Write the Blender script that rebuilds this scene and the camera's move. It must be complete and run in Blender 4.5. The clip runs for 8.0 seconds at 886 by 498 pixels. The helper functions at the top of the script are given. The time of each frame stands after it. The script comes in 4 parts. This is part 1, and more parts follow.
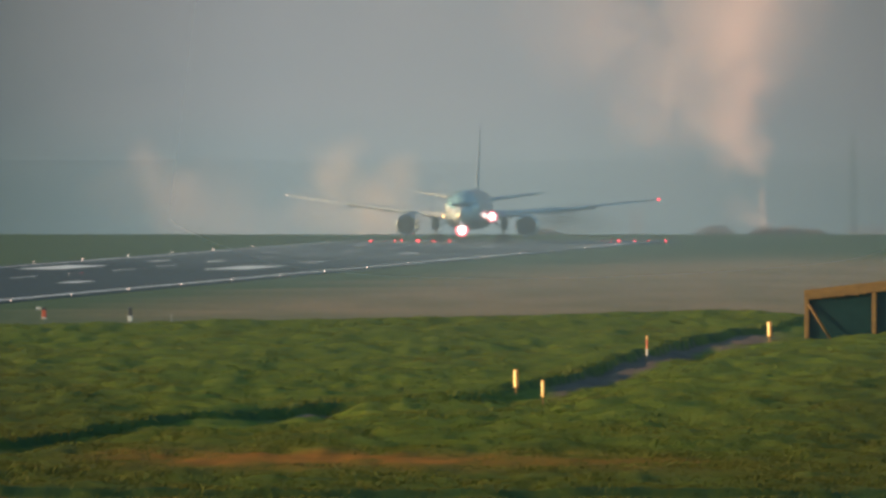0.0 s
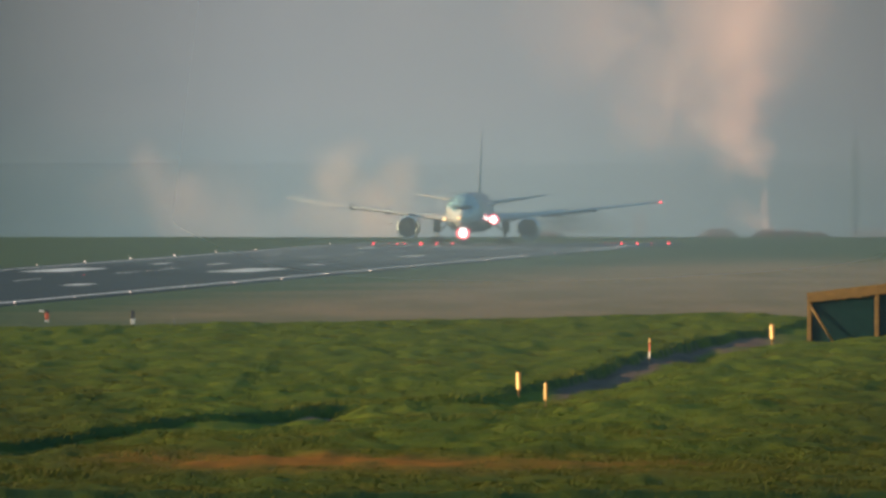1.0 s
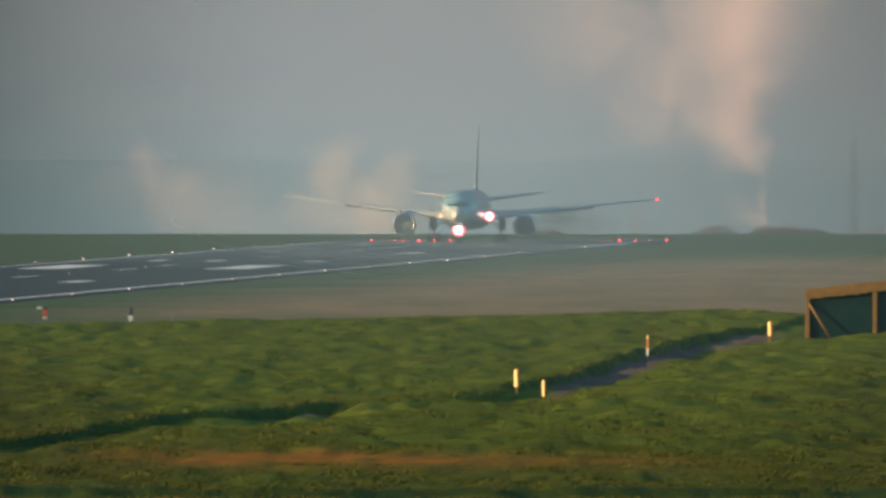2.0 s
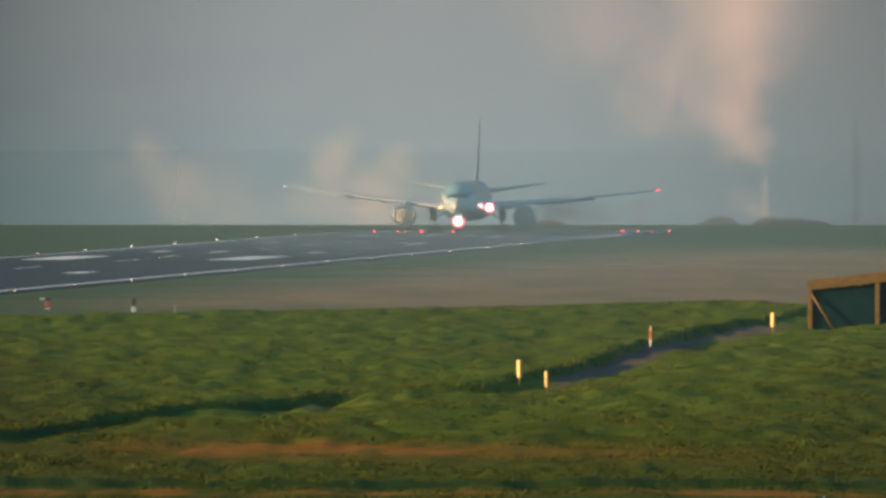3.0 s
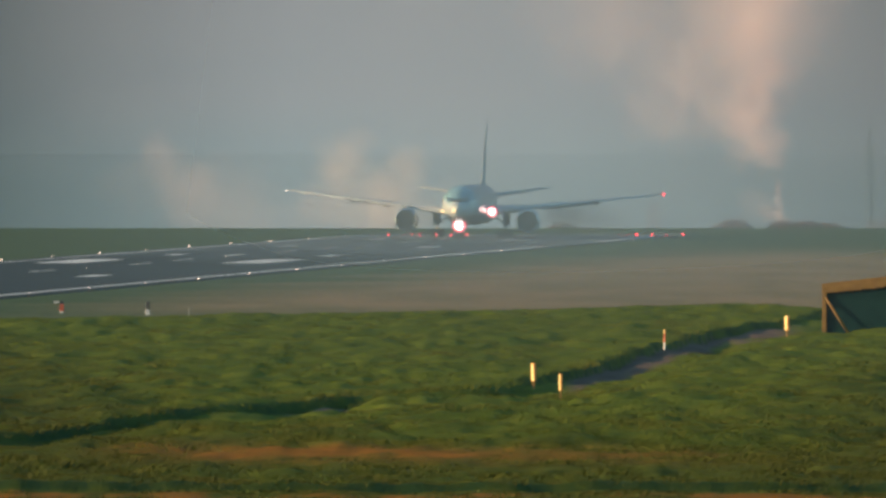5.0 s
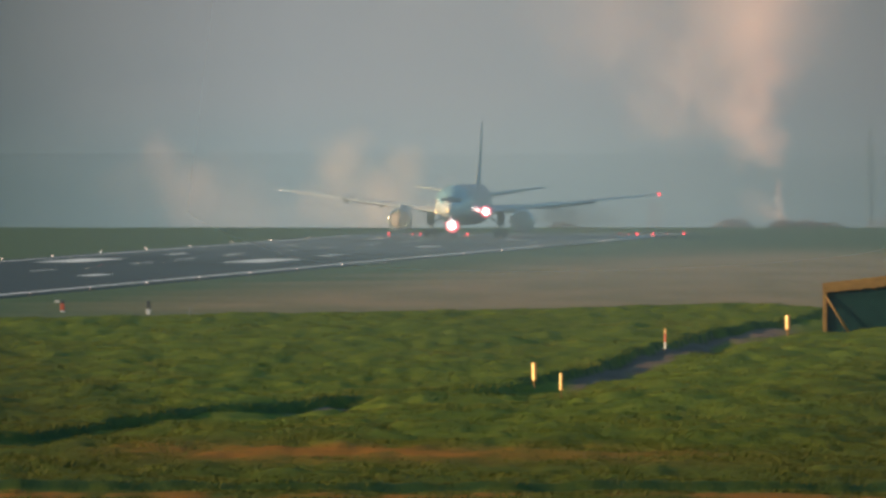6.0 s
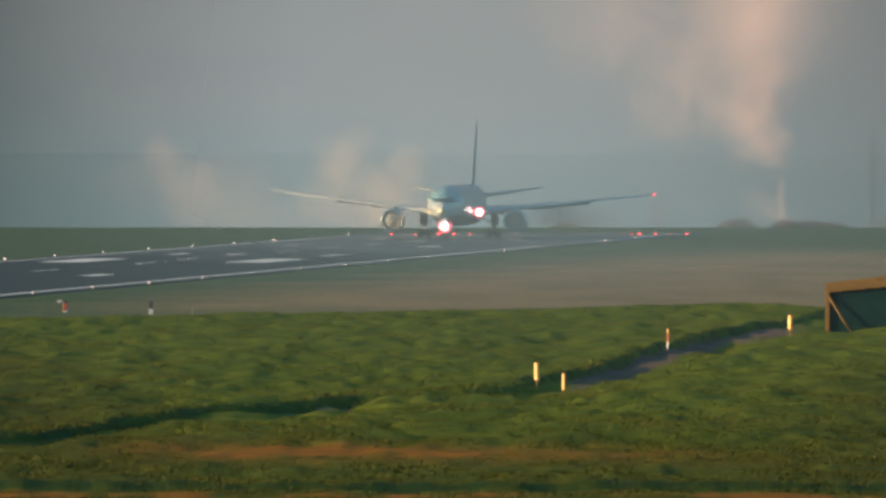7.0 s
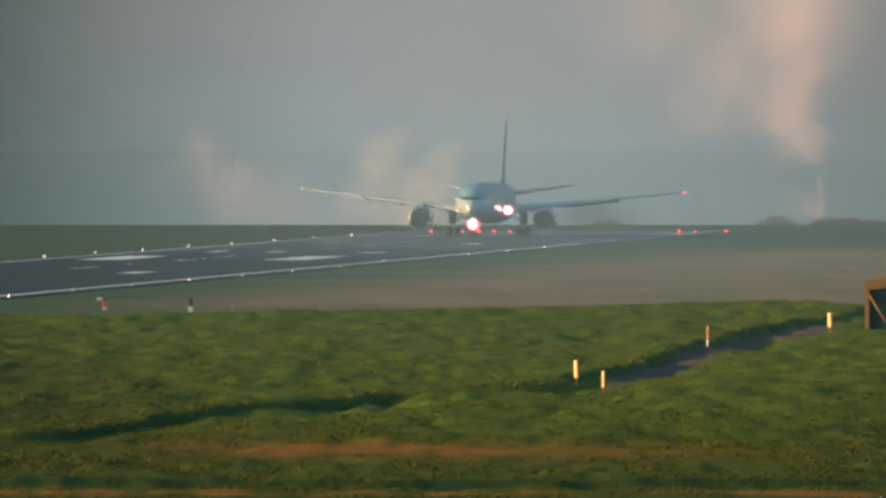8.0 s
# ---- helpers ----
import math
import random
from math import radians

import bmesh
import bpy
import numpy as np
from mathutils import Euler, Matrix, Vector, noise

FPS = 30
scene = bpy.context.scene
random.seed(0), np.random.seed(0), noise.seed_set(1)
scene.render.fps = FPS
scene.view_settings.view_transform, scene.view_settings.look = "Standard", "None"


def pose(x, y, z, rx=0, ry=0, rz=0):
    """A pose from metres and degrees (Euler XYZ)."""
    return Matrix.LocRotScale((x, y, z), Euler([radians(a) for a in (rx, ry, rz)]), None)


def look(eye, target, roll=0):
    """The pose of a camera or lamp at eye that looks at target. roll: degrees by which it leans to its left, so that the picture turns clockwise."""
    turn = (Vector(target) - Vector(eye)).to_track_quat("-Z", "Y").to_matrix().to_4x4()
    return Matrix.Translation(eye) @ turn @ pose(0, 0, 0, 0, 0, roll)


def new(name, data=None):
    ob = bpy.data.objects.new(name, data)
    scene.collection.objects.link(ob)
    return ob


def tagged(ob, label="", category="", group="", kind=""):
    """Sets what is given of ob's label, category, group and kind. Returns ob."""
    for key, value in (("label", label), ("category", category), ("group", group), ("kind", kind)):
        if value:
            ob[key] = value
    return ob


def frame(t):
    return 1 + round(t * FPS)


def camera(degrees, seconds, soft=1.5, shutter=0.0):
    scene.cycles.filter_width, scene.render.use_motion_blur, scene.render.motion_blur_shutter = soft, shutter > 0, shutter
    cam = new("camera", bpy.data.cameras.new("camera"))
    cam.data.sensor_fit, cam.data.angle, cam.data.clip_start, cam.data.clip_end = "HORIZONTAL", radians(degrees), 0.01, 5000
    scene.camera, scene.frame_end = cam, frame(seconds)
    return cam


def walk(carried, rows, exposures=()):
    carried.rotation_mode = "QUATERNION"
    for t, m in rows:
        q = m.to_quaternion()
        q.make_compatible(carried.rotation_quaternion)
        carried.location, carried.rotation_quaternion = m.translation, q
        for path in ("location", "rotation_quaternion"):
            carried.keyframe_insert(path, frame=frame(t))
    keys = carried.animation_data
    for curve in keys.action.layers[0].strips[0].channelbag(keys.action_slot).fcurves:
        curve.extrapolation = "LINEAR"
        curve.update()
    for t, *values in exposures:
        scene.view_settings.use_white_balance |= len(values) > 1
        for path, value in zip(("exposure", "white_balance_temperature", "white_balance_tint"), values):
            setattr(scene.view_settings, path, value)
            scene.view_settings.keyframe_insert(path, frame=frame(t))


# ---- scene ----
# ---- camera: a long lens on a tripod, panned and shaken a little by the wind ----
F = 31700.0                     # focal length in units of 1/1568 of the picture's width
W2, H2, HY = 784.0, 441.0, 196.0
EYE = Vector((0.0, 0.0, 643000.0 / F))
cam = camera(math.degrees(2 * math.atan(W2 / F)), 8.0, soft=3.0)

# time, sideways and downward drift of the picture against its resting place
SWAY = (
    (0.0, -36.8, 12.2), (0.1, -39.8, 12.3), (0.2, -43.9, 11.2), (0.3, -42.9, 11.2), (0.4, -48.9, 3.2), (0.5, -39.8, 9.2),
    (0.6, -33.8, -1.9), (0.7, -38.8, -3.9), (0.8, -33.8, 8.2), (0.9, -35.8, 9.2), (1.0, -32.1, 16.9), (1.1, -34.8, 9.2),
    (1.2, -30.7, 12.2), (1.3, -31.8, 4.2), (1.4, -32.8, 11.2), (1.5, -30.6, 10.8), (1.6, -39.8, 15.3), (1.7, -34.8, 15.3),
    (2.2, -36.0, 8.0), (2.8, -36.8, 0.1), (2.9, -29.7, -3.9), (3.0, -30.6, -4.6), (3.1, -28.7, 2.1), (3.2, -22.7, -14.0),
    (3.3, -15.6, -17.0), (3.4, -15.6, -20.1), (3.5, -15.3, -20.7), (3.6, -18.6, -9.0), (3.7, -11.6, -3.9), (3.8, -17.6, -3.9),
    (3.9, -12.6, -3.0), (4.0, -14.6, -6.1), (4.1, -10.5, -3.9), (4.2, -18.6, -3.0), (4.3, -15.6, 3.1), (4.4, -18.6, 9.2),
    (4.5, -19.9, 6.9), (4.6, -15.6, 7.1), (4.7, -8.5, 1.1), (5.25, -5.0, 1.5), (5.8, -1.5, 2.1), (5.9, -2.5, 1.1),
    (6.0, -4.6, 0.0), (6.1, -5.5, 2.1), (6.2, -1.5, 2.1), (6.3, 0.6, 6.2), (6.4, -3.5, 6.2), (6.5, -2.2, 4.6),
    (6.6, 3.6, 4.1), (6.7, 5.6, 4.1), (6.8, -1.5, 8.2), (6.9, -0.5, -0.9), (7.0, 0.0, 0.0), (7.1, 5.6, 0.1),
    (7.2, 10.7, -3.9), (7.3, 12.7, 0.1), (7.4, 8.6, 2.1), (7.5, 9.2, -1.6), (7.6, 13.7, -7.9), (7.7, 13.7, -1.9),
    (7.8, 33.9, -4.9), (7.9, 55.0, -4.2), (8.0, 70.5, -4.6),
)
walk(cam, [(t, look(EYE, EYE + Vector((-dx / F, 1.0, -(H2 - HY - dy) / F)) * 100)) for t, dx, dy in SWAY], exposures=((0.0, 0.18), (8.0, 0.18)))

# ---- light: a low evening sun on the watcher's left ----
SUN_TO = Vector((-0.97, -0.12, 0.19)).normalized()
world = bpy.data.worlds.new("evening_sky")
scene.world = world
world.use_nodes = True
wt = world.node_tree
sky = wt.nodes.new("ShaderNodeTexSky")
sky.sky_type, sky.sun_disc = "NISHITA", False
sky.sun_elevation = math.asin(SUN_TO.z)
sky.sun_rotation = math.atan2(SUN_TO.x, SUN_TO.y)
sky.dust_density = 2.0
haze_tint = wt.nodes.new("ShaderNodeMix")
haze_tint.data_type, haze_tint.blend_type = "RGBA", "MULTIPLY"
haze_tint.inputs[0].default_value = 1.0
haze_tint.inputs[7].default_value = (0.64, 1.0, 1.11, 1)
wt.links.new(sky.outputs[0], haze_tint.inputs[6])
wt.links.new(haze_tint.outputs[2], wt.nodes["Background"].inputs[0])
wt.nodes["Background"].inputs[1].default_value = 0.15
sun_data = bpy.data.lights.new("sun", "SUN")
sun_data.energy, sun_data.angle, sun_data.color = 5.0, radians(0.6), (1.0, 0.57, 0.28)
sun = new("sun", sun_data)
sun.matrix_world = look(SUN_TO * 100, (0, 0, 0))
scene.cycles.transparent_max_bounces = 64

# ---- materials ----
def node_mat(name):
    m = bpy.data.materials.new(name)
    m.use_nodes = True
    nt = m.node_tree
    return m, nt, nt.nodes["Principled BSDF"]


def nd(nt, kind, **vals):
    n = nt.nodes.new(kind)
    for k, v in vals.items():
        n.inputs[k.replace("_", " ")].default_value = v
    return n


def ramp(nt, src, stops, blend="LINEAR"):
    r = nt.nodes.new("ShaderNodeValToRGB")
    r.color_ramp.interpolation = blend
    e = r.color_ramp.elements
    while len(e) < len(stops):
        e.new(0.5)
    for el, (p, c) in zip(e, stops):
        el.position = p
        el.color = (*c, 1) if len(c) == 3 else c
    nt.links.new(src, r.inputs[0])
    return r.outputs[0]


def mix(nt, fac, a, b, kind="MIX"):
    n = nt.nodes.new("ShaderNodeMix")
    n.data_type, n.blend_type = "RGBA", kind
    for sock, v in ((n.inputs[0], fac), (n.inputs[6], a), (n.inputs[7], b)):
        if isinstance(v, bpy.types.NodeSocket):
            nt.links.new(v, sock)
        else:
            sock.default_value = v if not isinstance(v, tuple) else (*v, 1)
    return n.outputs[2]


def math_node(nt, op, a, b=0.0):
    n = nt.nodes.new("ShaderNodeMath")
    n.operation = op
    for sock, v in ((n.inputs[0], a), (n.inputs[1], b)):
        if isinstance(v, bpy.types.NodeSocket):
            nt.links.new(v, sock)
        else:
            sock.default_value = v
    return n.outputs[0]


def coords(nt, scale=(1, 1, 1), kind="Object"):
    tc = nt.nodes.new("ShaderNodeTexCoord")
    mp = nt.nodes.new("ShaderNodeMapping")
    mp.inputs["Scale"].default_value = scale
    nt.links.new(tc.outputs[kind], mp.inputs[0])
    return mp.outputs[0]


def noise_tex(nt, scale, detail=4.0, stretch=(1, 1, 1)):
    n = nd(nt, "ShaderNodeTexNoise", Scale=scale, Detail=detail)
    nt.links.new(coords(nt, stretch), n.inputs["Vector"])
    return n.outputs[0]


def worn(name, c1, c2, scale, rough=0.6, bump=0.0, metal=0.0, fine=8.0, spread=0.35, stretch=(1, 1, 1)):
    """Two tones mixed at two scales, with uneven gloss and some relief."""
    m, nt, b = node_mat(name)
    n1, n2 = noise_tex(nt, scale, 5.0, stretch), noise_tex(nt, scale * fine, 3.0, stretch)
    f = math_node(nt, "ADD", math_node(nt, "MULTIPLY", n1, 0.65), math_node(nt, "MULTIPLY", n2, 0.35))
    nt.links.new(ramp(nt, f, [(0.5 - spread / 2, c1), (0.5 + spread / 2, c2)]), b.inputs["Base Color"])
    lo, hi = max(0.02, rough - 0.1), min(1, rough + 0.1)
    nt.links.new(ramp(nt, n2, [(0.3, (lo,) * 3), (0.7, (hi,) * 3)]), b.inputs["Roughness"])
    b.inputs["Metallic"].default_value = metal
    if bump:
        bn = nd(nt, "ShaderNodeBump", Strength=bump, Distance=0.02)
        nt.links.new(n2, bn.inputs["Height"])
        nt.links.new(bn.outputs[0], b.inputs["Normal"])
    return m


def glow(name, colour, strength):
    m, nt, b = node_mat(name)
    b.inputs["Base Color"].default_value = (*colour, 1)
    b.inputs["Emission Color"].default_value = (*colour, 1)
    b.inputs["Emission Strength"].default_value = strength
    return m


def veil(name, colour, alpha_of):
    """A thin scattering layer: diffuse and see-through, weighted by alpha_of(node_tree)."""
    m = bpy.data.materials.new(name)
    m.use_nodes = True
    nt = m.node_tree
    nt.nodes.clear()
    out = nt.nodes.new("ShaderNodeOutputMaterial")
    mx, tr = nt.nodes.new("ShaderNodeMixShader"), nt.nodes.new("ShaderNodeBsdfTransparent")
    both = nt.nodes.new("ShaderNodeAddShader")
    df, tl = nt.nodes.new("ShaderNodeBsdfDiffuse"), nt.nodes.new("ShaderNodeBsdfTranslucent")
    df.inputs[0].default_value = (*[c * 0.6 for c in colour], 1)
    tl.inputs[0].default_value = (*[c * 0.4 for c in colour], 1)
    nt.links.new(df.outputs[0], both.inputs[0])
    nt.links.new(tl.outputs[0], both.inputs[1])
    a = alpha_of(nt)
    nt.links.new(a, mx.inputs[0])
    nt.links.new(tr.outputs[0], mx.inputs[1])
    nt.links.new(both.outputs[0], mx.inputs[2])
    nt.links.new(mx.outputs[0], out.inputs[0])
    return m


PAINT_WHITE = worn("aircraft_pale_paint", (0.54, 0.60, 0.61), (0.63, 0.68, 0.68), 0.25, 0.26)
# white upper hull shaded from the sun: the sky's teal is put into its colour
CROWN_SKYLIGHT = worn("teal_crown_skylight", (0.20, 0.40, 0.47), (0.28, 0.49, 0.56), 0.25, 0.24)
PAINT_GREY = worn("wing_grey_paint", (0.44, 0.48, 0.49), (0.53, 0.56, 0.56), 0.4, 0.4)
BELLY_GREY = worn("belly_dark_grey", (0.07, 0.11, 0.12), (0.13, 0.17, 0.18), 0.4, 0.45)
PAINT_TAIL = worn("tail_paint", (0.44, 0.48, 0.49), (0.54, 0.57, 0.57), 0.3, 0.35)
METAL_LIP = worn("bare_aluminium", (0.75, 0.75, 0.74), (0.88, 0.87, 0.85), 1.2, 0.22, metal=1.0)
DARK_METAL = worn("dark_titanium", (0.06, 0.06, 0.065), (0.13, 0.13, 0.13), 1.5, 0.45, metal=0.6)
# fan metal coloured pale and warm to imitate sun reaching into the intake
FAN_METAL = worn("fan_sun_tinted_metal", (0.26, 0.21, 0.16), (0.42, 0.34, 0.26), 1.5, 0.5, metal=0.3)
GEAR_GREY = worn("landing_gear_grey", (0.22, 0.23, 0.24), (0.34, 0.34, 0.34), 2.0, 0.5)
RUBBER = worn("tyre_rubber", (0.012, 0.012, 0.013), (0.028, 0.027, 0.026), 3.0, 0.8)
GLASS_DARK = worn("cockpit_glass", (0.015, 0.02, 0.025), (0.03, 0.035, 0.04), 1.0, 0.08)
WOOD = worn("weathered_timber", (0.15, 0.088, 0.024), (0.27, 0.16, 0.045), 1.6, 0.8, 0.4, stretch=(1, 1, 4))
NET = worn("green_windbreak_net", (0.004, 0.028, 0.032), (0.009, 0.046, 0.048), 2.0, 0.85, 0.3)
NET.node_tree.nodes["Principled BSDF"].inputs["Specular IOR Level"].default_value = 0.08
POST_AMBER = worn("amber_reflective_film", (0.95, 0.62, 0.16), (1.0, 0.80, 0.34), 5.0, 0.35)
POST_ORANGE = worn("orange_post_paint", (0.80, 0.26, 0.05), (0.92, 0.36, 0.08), 4.0, 0.5)
POST_RED = worn("red_marker_paint", (0.50, 0.07, 0.03), (0.65, 0.12, 0.05), 4.0, 0.5)
POST_WHITE = worn("white_marker_paint", (0.75, 0.73, 0.68), (0.86, 0.84, 0.80), 4.0, 0.5)
POST_DARK = worn("black_marker_paint", (0.03, 0.03, 0.03), (0.06, 0.06, 0.06), 4.0, 0.6)
LINE_PAINT = worn("runway_marking_paint", (0.70, 0.70, 0.66), (0.88, 0.87, 0.83), 0.25, 0.7, fine=9.0, spread=0.5)
BARK = worn("bare_twigs", (0.15, 0.10, 0.095), (0.25, 0.17, 0.155), 0.8, 0.9)
LAMP_WHITE = glow("landing_lamp_glow", (1.0, 0.88, 0.80), 7.0)
LAMP_EDGE = glow("edge_lamp_glow", (1.0, 0.68, 0.54), 4.6)
LAMP_RED = glow("red_lamp_glow", (1.0, 0.05, 0.07), 3.0)
HALO_PINK = glow("lamp_halo_glow", (1.0, 0.16, 0.20), 1.5)
LAMP_AMBER = glow("amber_lamp_glow", (1.0, 0.62, 0.25), 3.0)

# ---- mesh helpers ----
def link_mesh(name, me, material, parent=None, label=""):
    ob = new(name, me)
    if material and not me.materials:
        me.materials.append(material)
    if parent:
        ob.parent = parent
    if label:
        ob["label"] = label
    return ob


def part(name, bm, material, parent=None, label="", smooth=True):
    me = bpy.data.meshes.new(name)
    bmesh.ops.recalc_face_normals(bm, faces=bm.faces)
    for f in bm.faces:
        f.smooth = smooth
    bm.to_mesh(me)
    bm.free()
    return link_mesh(name, me, material, parent, label)


def thing(name, m, label, category, group="", kind=""):
    e = new(name)
    e.matrix_basis = m
    return tagged(e, label, category, group, kind)


def loft(rings, close=True, caps=True, bm=None):
    bm = bm or bmesh.new()
    vs = [[bm.verts.new(p) for p in r] for r in rings]
    for a, b in zip(vs, vs[1:]):
        n = len(a)
        for i in range(n if close else n - 1):
            j = (i + 1) % n
            bm.faces.new((a[i], a[j], b[j], b[i]))
    if caps:
        bm.faces.new(vs[0][::-1])
        bm.faces.new(vs[-1])
    return bm


def revolve(profile, seg=24, at=(0, 0, 0), bm=None, caps=True):
    """profile: (y, radius) along y."""
    rings = [[(at[0] + r * math.sin(2 * math.pi * i / seg), at[1] + y, at[2] + r * math.cos(2 * math.pi * i / seg))
              for i in range(seg)] for y, r in profile]
    return loft(rings, caps=caps, bm=bm)


def tube(a, b, ra, rb=None, seg=10, bm=None):
    a, b = Vector(a), Vector(b)
    q = (b - a).to_track_quat("Z", "Y")
    rb = ra if rb is None else rb
    rings = [[c + q @ Vector((r * math.cos(2 * math.pi * i / seg), r * math.sin(2 * math.pi * i / seg), 0))
              for i in range(seg)] for c, r in ((a, ra), (b, rb))]
    return loft(rings, bm=bm)


def box(cx, cy, cz, sx, sy, sz, bevel=0.02, bm=None, m=None):
    fresh = bm is None
    bm = bm or bmesh.new()
    mm = (m or Matrix()) @ Matrix.Translation((cx, cy, cz)) @ Matrix.Diagonal((sx, sy, sz, 1))
    r = bmesh.ops.create_cube(bm, size=1, matrix=mm)
    if bevel and fresh:
        bmesh.ops.bevel(bm, geom=bm.edges[:], offset=bevel, segments=1, affect="EDGES")
    return bm


# ---- the lie of the land ----
HC = 12.8                                  # the near field lies this far below the eye
Z_NEAR = EYE.z - HC
RUN_K = (3600.0 - W2) / F                  # sideways metres of the runway for each metre away
RUN_TH = math.atan(RUN_K)
def run_x(a, d):
    """Sideways place of a line along the runway, a in 1e6 units, d metres away."""
    return RUN_K * d - a * 1e6 / F


def far_at(x, y, z=0.0):
    """Place on the level z that lies in the direction (x, y) of the resting picture."""
    d = (EYE.z - z) * F / (y - HY)
    return (x - W2) / F * d, d


rng = np.random.RandomState(7)
LATTICE = rng.rand(256, 256)


def vnoise(x, y):
    xi, yi = np.floor(x).astype(int), np.floor(y).astype(int)
    fx, fy = x - xi, y - yi
    fx, fy = fx * fx * (3 - 2 * fx), fy * fy * (3 - 2 * fy)
    g = lambda a, b: LATTICE[a % 256, b % 256]
    return (g(xi, yi) * (1 - fx) + g(xi + 1, yi) * fx) * (1 - fy) + (g(xi, yi + 1) * (1 - fx) + g(xi + 1, yi + 1) * fx) * fy - 0.5


def sstep(a, b, x):
    t = np.clip((x - a) / (b - a), 0, 1)
    return t * t * (3 - 2 * t)


EDGE_X, EDGE_D = (-24, -10, 4, 13.7, 19, 24.8, 40), (1096, 1117, 1139, 1157, 1177, 1152, 1146)
BANK_X = (-30, -17.4, -15.6, -12.7, -9.5, -4.2, -2.5, 1.7, 6.9, 9.4, 12.6, 14.5, 16.2, 21.0, 23.9, 27)
BANK_D = (620, 704, 723, 753, 782, 805, 811, 824, 894, 941, 990, 1030, 1060, 1090, 1137, 1200)
BANK_H = (0.0, 0.13, 0.48, 0.37, 0.38, 0.46, 0.05, 0.22, 0.50, 0.62, 0.58, 0.66, 0.62, 0.46, 0.42, 0.4)


def land(x, d, rough=True):
    x, d = np.asarray(x, float), np.asarray(d, float)
    edge = np.interp(x, EDGE_X, EDGE_D)
    z = Z_NEAR * (1 - sstep(0, 330, d - edge))
    bank, h = np.interp(x, BANK_X, BANK_D), np.interp(x, BANK_X, BANK_H)
    h = h * (0.85 + 0.8 * vnoise(x * 0.45 + 40, x * 0 + 2.5) + 0.8 * (1 - sstep(-4, 0, x)) * vnoise(x * 0.8 + 11, x * 0 + 6.5))
    s = d - bank + 6 * vnoise(x * 0.6, d * 0.05)
    reach = 1 - 0.6 * (1 - sstep(-4, 2, x))
    z = z - h * sstep(-120 * reach, -34 * reach, s) * (1 - sstep(-2.5, 0.8, s))
    z = z + (EYE.z - 1.6 - Z_NEAR) * np.clip(1 - np.abs(d) / 300, 0, 1) ** 2
    z = z - 45 * sstep(3080, 4700, d)
    if rough:
        calm = 1 - 0.7 * np.exp(-((d - 664 + 0.4 * x) / 24.0) ** 2) * sstep(-16, -10, x) * (1 - sstep(10, 15, x))
        near = calm * (0.35 * sstep(300, 500, d) + 0.65 * sstep(600, 640, d)) * (1 - sstep(0, 60, d - edge))
        z = z + near * ((0.26 - 0.18 * sstep(1000, 1120, d)) * vnoise(x * 0.16, d * 0.035) + 0.27 * vnoise(x * 0.55 + 9, d * 0.075 + 0.12 * x) + 0.20 * vnoise(x * 1.3, d * 0.14 + 0.2 * x + 5) + 0.03 * vnoise(x * 2.6, d * 0.6 + 5))
        z = z - 0.30 * sstep(300, 500, d) * (1 - sstep(616.8, 618.6, d + 2.2 * vnoise(x * 0.8, d * 0.0 + 1.5)))
        z = z + sstep(1500, 1700, d) * (0.10 * vnoise(x * 0.05, d * 0.02))
    off = x - run_x(7.86, d)
    strip = (1 - sstep(26, 34, np.abs(off))) * sstep(1480, 1500, d) * (1 - sstep(3060, 3080, d))
    return z - 0.12 * strip - 0.03 * sstep(1500, 1700, d)


def soil(x, d):
    """How bare the ground is: the ditch floor, dry strips and the verge at the front."""
    bank, h = np.interp(x, BANK_X, BANK_D), np.interp(x, BANK_X, BANK_H)
    s = d - bank + 6 * vnoise(x * 0.6, d * 0.05)
    wide = 1 - 0.78 * (1 - sstep(-4, 2, x))
    return sstep(-52 * wide, -34 * wide, s + 22 * wide * vnoise(x * 1.1, d * 0.06)) * (1 - sstep(-4.5, -2.5, s)) * np.where(x < 0, sstep(0.41, 0.44, h) * sstep(-9, -7, x), sstep(0.43, 0.50, h))


def dry(x, d):
    w = vnoise(x * 0.35 + 7, d * 0.06)
    a = 1.1 * np.exp(-((d - 670 + 9 * w + 0.4 * x) / 16.0) ** 2) * sstep(-15, -8, x) * (1 - 0.45 * sstep(-2, 3, x)) * (1 - sstep(9, 14, x))
    b = (1 - sstep(611, 614, d + 4 * w)) * sstep(602, 606, d + 4 * w)
    b = b * np.clip(0.55 + 1.6 * vnoise(x * 0.45 + 3, d * 0.0 + 7.5) + 0.8 * vnoise(x * 1.7, d * 0.2), 0, 1)
    m = np.maximum(a, b)
    p = 0.85 + 0.5 * vnoise(x * 0.5 + 2, d * 0.09) + 0.6 * vnoise(x * 1.6, d * 0.3 + 8)
    return np.clip(m * (p + 0.3 * (b > a)), 0, 0.9)


